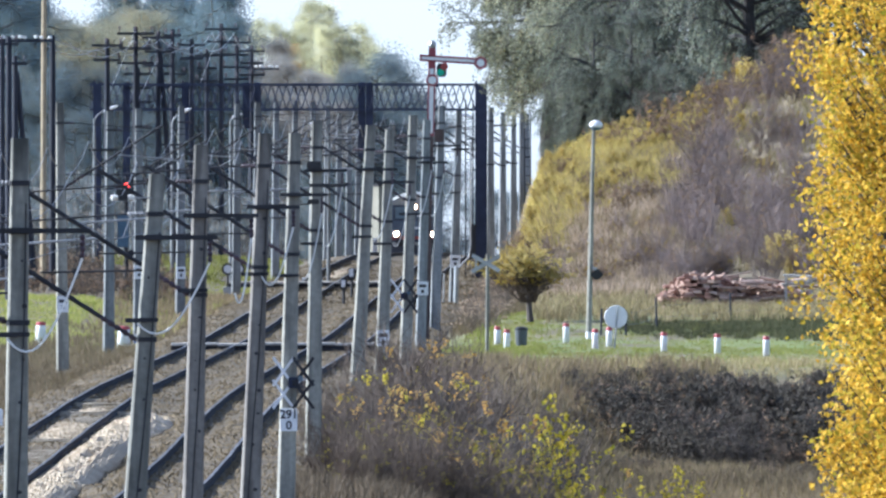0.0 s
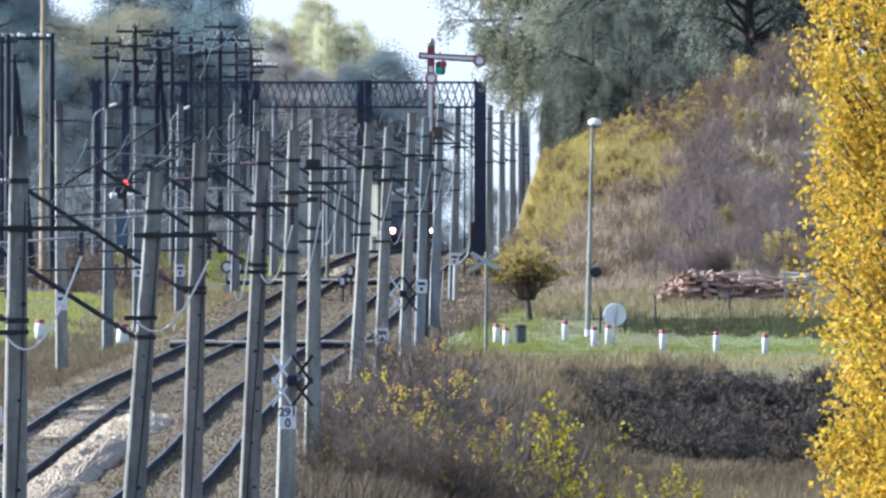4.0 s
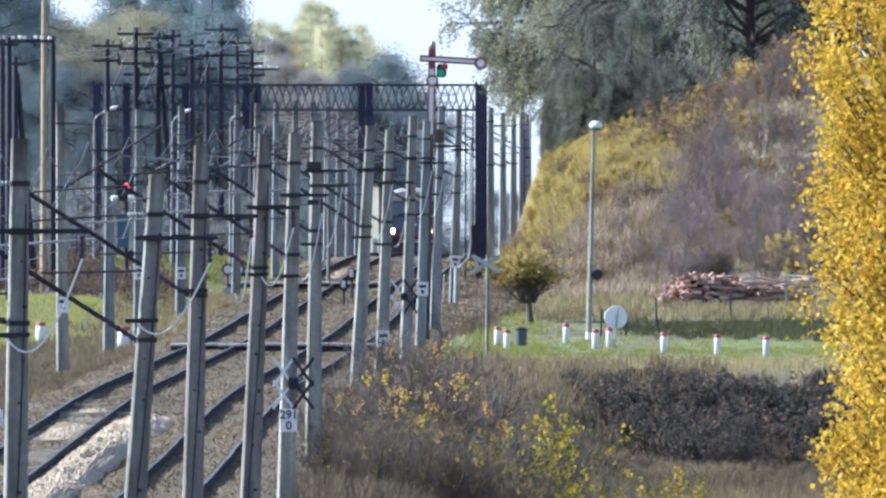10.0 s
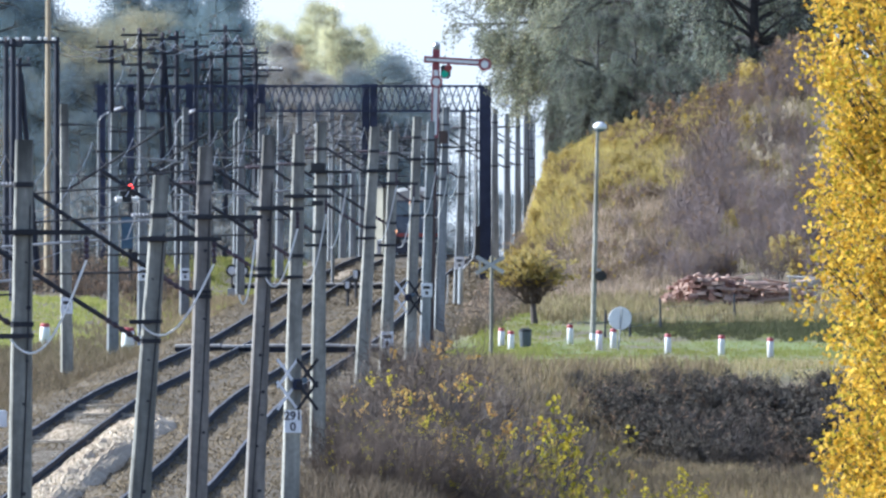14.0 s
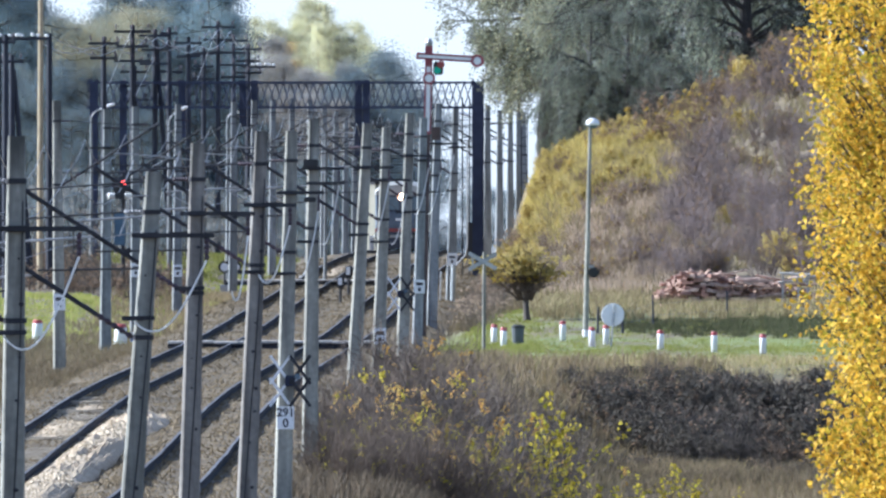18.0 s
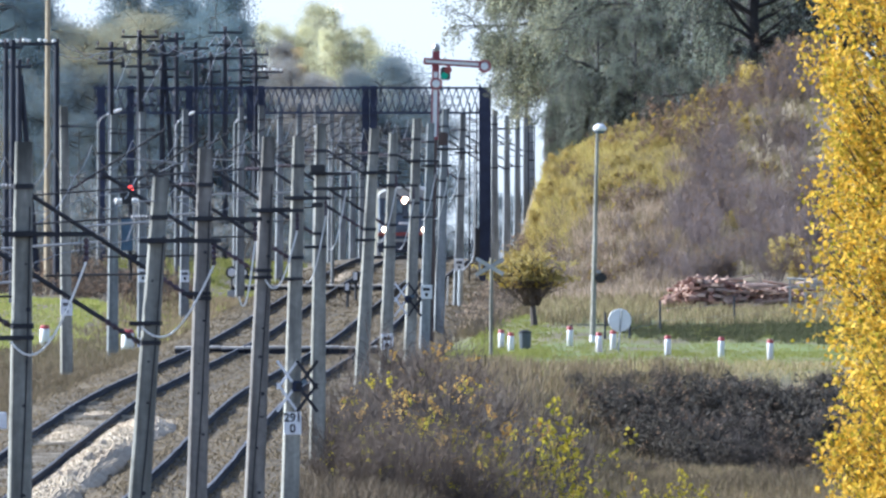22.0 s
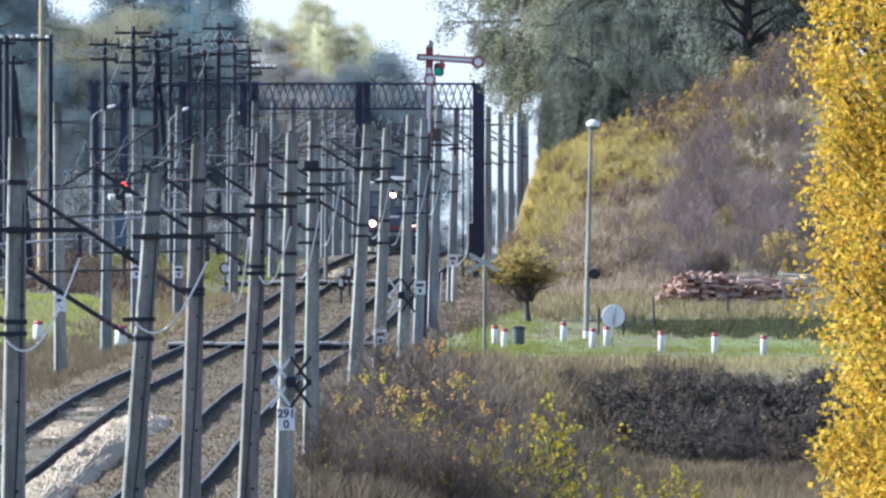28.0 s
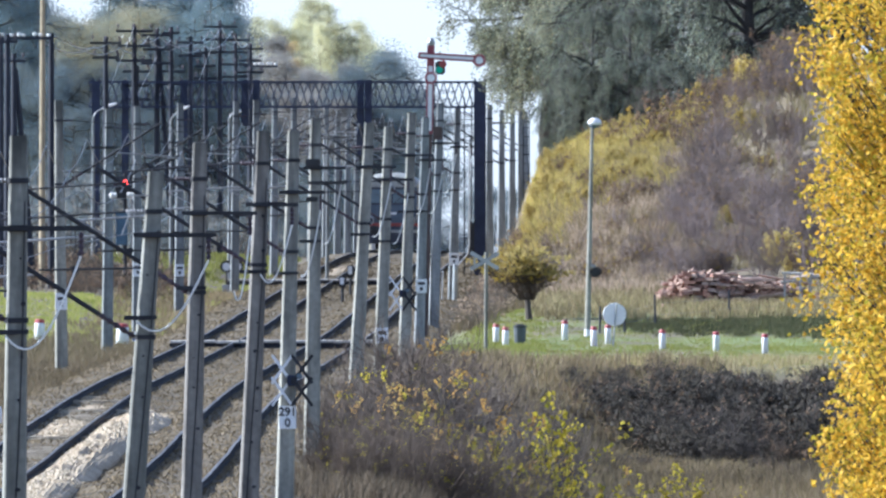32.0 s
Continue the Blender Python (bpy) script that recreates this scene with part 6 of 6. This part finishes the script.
bt2 = tree("willow_tree", 61, 11, 3.7, 0.3, [(GREY_GREEN, 0.9), (FAR_YELLOW, 0.1)], 44000, 0.125, "grey-green willow with hanging twigs", 0.3, 44, "round", 0.25, twigs=1700, clump=0.15, strands=True)
place(bt2, [(4.45, 1372, 1.08), (5.7, 1362, 0.92), (7.1, 1350, 0.85), (4.9, 1385, 0.95)], rng)

# woods behind the station; their leaf colours have distance haze mixed in
fa = tree("pine_tree", 70, 19, 4.2, 0.35, [(PINE, 1.0)], 34000, 0.17, "tall dark pine with haze-blue needles", 0.28, 34, "cone", 0.0, group="far woods", clump=0.5)
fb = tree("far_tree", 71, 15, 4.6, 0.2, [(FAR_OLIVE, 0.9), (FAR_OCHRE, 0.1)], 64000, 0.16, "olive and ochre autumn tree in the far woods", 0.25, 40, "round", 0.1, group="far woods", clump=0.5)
fe = tree("far_tree", 75, 14, 4.4, 0.1, [(FAR_BROWN, 1.0)], 44000, 0.15, "haze-grey brown bare-looking tree in the far woods", 0.22, 40, "round", 0.1, group="far woods", clump=0.5)
fc = tree("far_tree", 72, 16, 3.1, 0.03, [(FAR_YELLOW, 1.0)], 36000, 0.15, "haze-pale yellow-green autumn tree in the far woods", 0.22, 64, "round", 0.05, group="far woods", clump=0.5)
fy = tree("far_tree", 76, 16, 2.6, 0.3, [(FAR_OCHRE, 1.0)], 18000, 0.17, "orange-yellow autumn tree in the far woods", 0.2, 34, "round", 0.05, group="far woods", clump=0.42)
fd = tree("far_tree", 73, 13, 4.2, 0.05, [(BLUE_GREEN, 0.7), (PINE, 0.3)], 40000, 0.15, "tree in the far woods with haze-blue leaves", 0.22, 34, "round", 0.1, group="far woods", clump=0.6)
place(fa, [(-28.5, 2100, 1.0), (-26.7, 2060, 0.97), (-26.4, 2120, 0.9), (-22.3, 2160, 0.87), (-14.4, 2140, 0.92), (-14.6, 1905, 0.9), (-13.6, 1900, 0.92), (-12.9, 1910, 0.8), (-27.5, 2000, 1.0), (-29.7, 2080, 1.0), (-20.6, 2150, 0.95), (-19.2, 2160, 1.0), (-18.2, 2150, 0.98), (-17.2, 2140, 0.95), (-24.3, 1915, 0.93), (-25.4, 1895, 0.9), (-26.3, 1885, 0.97)], rng)
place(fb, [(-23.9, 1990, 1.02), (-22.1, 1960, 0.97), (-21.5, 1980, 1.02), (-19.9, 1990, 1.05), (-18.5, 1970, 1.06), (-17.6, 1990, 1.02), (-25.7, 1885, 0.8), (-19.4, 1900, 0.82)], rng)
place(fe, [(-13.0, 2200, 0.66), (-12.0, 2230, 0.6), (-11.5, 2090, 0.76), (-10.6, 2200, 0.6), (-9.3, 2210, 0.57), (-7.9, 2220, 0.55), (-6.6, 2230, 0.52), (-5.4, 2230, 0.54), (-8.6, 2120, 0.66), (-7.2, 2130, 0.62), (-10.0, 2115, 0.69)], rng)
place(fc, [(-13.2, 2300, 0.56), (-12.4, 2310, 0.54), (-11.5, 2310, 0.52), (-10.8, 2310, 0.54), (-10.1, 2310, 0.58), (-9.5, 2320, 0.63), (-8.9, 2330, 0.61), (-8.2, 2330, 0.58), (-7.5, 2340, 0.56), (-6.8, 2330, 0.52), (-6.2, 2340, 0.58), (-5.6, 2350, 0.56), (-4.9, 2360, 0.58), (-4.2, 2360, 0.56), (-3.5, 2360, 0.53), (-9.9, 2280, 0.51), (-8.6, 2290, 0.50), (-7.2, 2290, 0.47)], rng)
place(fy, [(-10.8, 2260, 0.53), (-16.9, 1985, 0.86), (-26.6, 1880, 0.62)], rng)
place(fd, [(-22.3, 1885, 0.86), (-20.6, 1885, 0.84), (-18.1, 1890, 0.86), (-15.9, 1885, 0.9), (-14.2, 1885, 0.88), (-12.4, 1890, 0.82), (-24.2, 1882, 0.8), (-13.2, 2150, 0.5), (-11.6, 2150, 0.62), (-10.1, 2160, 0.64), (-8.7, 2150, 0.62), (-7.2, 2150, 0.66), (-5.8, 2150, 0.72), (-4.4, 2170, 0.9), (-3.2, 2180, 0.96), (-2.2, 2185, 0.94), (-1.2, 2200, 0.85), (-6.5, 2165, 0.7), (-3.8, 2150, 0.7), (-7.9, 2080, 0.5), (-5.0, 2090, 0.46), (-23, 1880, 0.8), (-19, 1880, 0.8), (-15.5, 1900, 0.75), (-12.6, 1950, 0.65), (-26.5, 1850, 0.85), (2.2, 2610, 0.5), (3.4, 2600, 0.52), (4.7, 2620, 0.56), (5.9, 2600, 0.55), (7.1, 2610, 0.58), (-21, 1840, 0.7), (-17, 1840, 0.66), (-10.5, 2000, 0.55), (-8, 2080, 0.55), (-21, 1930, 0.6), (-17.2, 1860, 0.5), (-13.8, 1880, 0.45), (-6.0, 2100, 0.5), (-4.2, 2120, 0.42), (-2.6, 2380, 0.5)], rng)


# ---- grasses ----
def grass(name, n, area, h, material, label, seed, width=0.012, clear=5.9, keep=None):
    r = np.random.default_rng(seed)
    X, D = r.uniform(area[0], area[1], n), r.uniform(area[2], area[3], n)
    cl = r.integers(0, max(1, n // 14), n)
    cx, cd = r.uniform(area[0], area[1], n // 14 + 1), r.uniform(area[2], area[3], n // 14 + 1)
    X, D = cx[cl] + r.normal(size=n) * 0.14, cd[cl] + r.normal(size=n) * 0.14
    ok = np.array([abs(x - line_x(d) - 2) > clear and (keep is None or keep(x, d)) for x, d in zip(X, D)])
    X, D = X[ok], D[ok]
    n = len(X)
    Z = np.array([ground_z(x, d) for x, d in zip(X, D)])
    H = h * r.uniform(0.45, 1.15, n)
    a = r.uniform(0, np.pi, n)
    w = np.stack([np.cos(a), np.sin(a), 0 * a], 1) * width
    lean = r.normal(size=(n, 3)) * np.array([0.3, 0.3, 0]) * H[:, None]
    B = np.stack([X, D, Z - 0.03 + GRADE * D], 1)
    up = np.stack([0 * H, 0 * H, H], 1)
    V = np.stack([B - w, B + w, B + up * 0.6 + lean * 0.35 + w * 0.7, B + up * 0.6 + lean * 0.35 - w * 0.7, B + up + lean], 1)
    b = np.arange(n)[:, None] * 5
    F = (b + [[0, 1, 2, 3]]).tolist() + (b + [[3, 2, 4]]).tolist()
    me = bpy.data.meshes.new(name)
    me.from_pydata(V.reshape(-1, 3).tolist(), [], F)
    me.materials.append(material)
    return tagged(new(name, me), label, "grass", kind="stuff")


grass("dry_grass", 26000, (1.5, 14, 830, 990), 0.55, WITHERED, "long withered grass on the low meadow", 1, 0.016)
grass("dry_grass", 12000, (3.0, 15, 1104, 1170), 0.42, OLIVE_GRASS, "long olive grass before the wood pile", 22, 0.016)
grass("dry_grass", 6000, (3.0, 15, 1104, 1165), 0.5, DRY_GRASS, "long dry grass before the wood pile", 2, 0.016)
grass("dry_grass", 36000, (-19, -8, 780, 1084), 0.4, VERGE_WEED, "dry weeds beside the ballast", 3, 0.018, 4.7)
grass("green_grass", 16000, (-0.3, 3.4, 1050, 1124), 0.12, GREEN_GRASS, "short green grass on the rise by the road", 24, 0.012, 5.0)
grass("green_grass", 30000, (0.8, 14, 1012, 1105), 0.12, GREEN_GRASS, "short green grass on the road verge", 4, 0.012)
grass("green_grass", 44000, (-18.5, -8, 1084, 1216), 0.16, GREEN_GRASS, "short green grass on the rise beside the crossing", 5, 0.014, 5.0)
grass("green_grass", 9000, (-12.5, -7, 1216, 1420), 0.2, GREEN_GRASS, "short green grass beside the ballast", 55, 0.016, 4.6)
grass("green_grass", 14000, (-15, -7.2, 1400, 1640), 0.3, GREEN_GRASS, "green grass beside the far track", 56, 0.016, 4.6)
grass("dry_grass", 6000, (2, 14, 1006, 1020), 0.3, DRY_GRASS, "dry grass along the edge of the verge", 6, 0.014)
grass("dry_grass", 26000, (3, 10, 1168, 1250), 0.55, WITHERED, "long dry grass on the cutting slope", 7, 0.018)
grass("dry_grass", 16000, (8, 16, 1180, 1290), 0.5, DRY_GRASS, "long dry grass under the bushes", 8, 0.018)
# dark green blades put in for a band of shade behind the verge
SHADE_GREEN = leaf_mat("shade_green_blades", [(0.055, 0.066, 0.032), (0.085, 0.092, 0.042), (0.1, 0.092, 0.05)], 0.3)
for i_, (x0_, x1_, d0_, d1_) in enumerate(((6.0, 8.0, 1092, 1102), (7.2, 10.4, 1086, 1107), (9.6, 12.0, 1088, 1112), (11.2, 14.0, 1083, 1105))):
    grass("weed_strip", 6000, (x0_, x1_, d0_, d1_), 0.13 + 0.04 * i_, SHADE_GREEN, "strip of dark green blades drawn as shade behind the verge", 90 + i_, 0.014, keep=lambda x, d: d > d0_ + 3 + 7 * noise.noise((x * 1.3, 0.4, 8.0)) + 9 * noise.noise((x * 9.0, d * 2.0, 3.0)))

grass("dry_grass", 30000, (-13.5, -3.0, 690, 1150), 0.4, VERGE_WEED, "withered weeds among the ballast", 41, 0.018, -1)
grass("withered_weeds", 40000, (-16, -9.5, 680, 1010), 0.34, VERGE_WEED, "brown weeds over the ballast shoulder", 49, 0.018, -1, keep=lambda x, d: -5.0 < x - line_x(d) < -1.25)
grass("withered_weeds", 14000, (-9.5, -2.0, 690, 1010), 0.2, VERGE_WEED, "low brown weeds between the tracks", 50, 0.016, -1, keep=lambda x, d: 1.2 < x - line_x(d) < 2.9 or 5.1 < x - line_x(d) < 8)
grass("dry_grass", 9000, (-12.5, -7.5, 1150, 1330), 0.36, WITHERED, "withered weeds on the railway shoulder", 43, 0.018, 4.7)
grass("yellow_grass", 30000, (2.6, 10.6, 1196, 1292), 0.55, HILL_YELLOW, "olive-yellow grass high on the cutting slope", 44, 0.018, keep=lambda x, d: d > gold_edge(x, d))
grass("yellow_grass", 22000, (2.6, 11.0, 1196, 1292), 0.6, OCHRE_GRASS, "rusty ochre grass high on the cutting slope", 47, 0.018, keep=lambda x, d: d > gold_edge(x, d) - 6)
grass("yellow_grass", 16000, (2.4, 6.5, 1285, 1375), 0.6, OCHRE_GRASS, "ochre grass along the shoulder of the slope", 51, 0.018)
grass("dry_grass", 14000, (3.8, 9.4, 1165, 1250), 0.6, TAN_GRASS, "brown dead grass low on the cutting slope", 48, 0.018, keep=lambda x, d: d < gold_edge(x, d))

grass("dry_grass", 9000, (3, 13.5, 935, 972), 0.6, VERGE_WEED, "tall withered tussocks below the scrub", 45, 0.02)

grass("dry_grass", 14000, (1.6, 9, 955, 1012), 0.6, WITHERED, "withered grass on the bank", 46, 0.02)

# brown weeds and bushes on the far side of the line
lb = [shrub("lineside_bush", 80, 1.6, 1.5, 20, 420, TWIG_BROWN, [(RUSSET, 420, 0.1), (BANK_DARK, 300, 0.05)], "brown weedy bush beside the line", 0.016, 0.09, "bush", "lineside bushes"),
      shrub("lineside_bush", 81, 2.6, 1.7, 18, 320, TWIG_GREY, [(BLUE_GREEN, 2400, 0.05), (FAR_BROWN, 700, 0.1)], "leafy bush beside the line with haze-blue leaves", 0.02, 0.115, "bush", "lineside bushes")]
rows = [[], []]
for i in range(84):
    d = rng.uniform(1212, 1340)
    rows[0].append((line_x(d) - rng.uniform(5.2, 13.5), d, rng.uniform(0.4, 0.85)))
for i in range(80):
    d = rng.uniform(1340, 1850)
    rows[1].append((line_x(d) - rng.uniform(6.5, 22), d, rng.uniform(0.7, 1.6)))
place(lb[0], rows[0], rng)
place(lb[1], rows[1], rng)
DARK_WEED = leaf_mat("brown_weeds", [(0.08, 0.064, 0.045), (0.12, 0.095, 0.065), (0.17, 0.13, 0.088), (0.07, 0.06, 0.04)], 0.35)
grass("withered_weeds", 18000, (-3.6, 2.5, 690, 830), 0.55, DARK_WEED, "tall withered weeds below the masts", 14, 0.018, 4.5)
grass("withered_weeds", 9000, (-1.5, 2.0, 960, 1030), 0.45, WITHERED, "withered weeds along the foot of the masts", 15, 0.018, 5.0)
rows = []
for i in range(34):
    d = rng.uniform(1105, 1330)
    rows.append((line_x(d) + rng.uniform(7.3, 9.0), d, rng.uniform(0.4, 0.75)))
bank_bush = shrub("bank_bush", 85, 1.8, 1.4, 22, 520, TWIG_GREY, [(TAN_GRASS, 260, 0.1)], "brown weedy bush on the railway bank", 0.016, 0.12, "bush", "bushes on the railway bank")
place(bank_bush, rows, rng)
grass("dry_grass", 9000, (-0.8, 3.2, 1118, 1300), 0.5, WITHERED, "withered grass on the railway bank", 26, 0.016, 5.0)


motions()
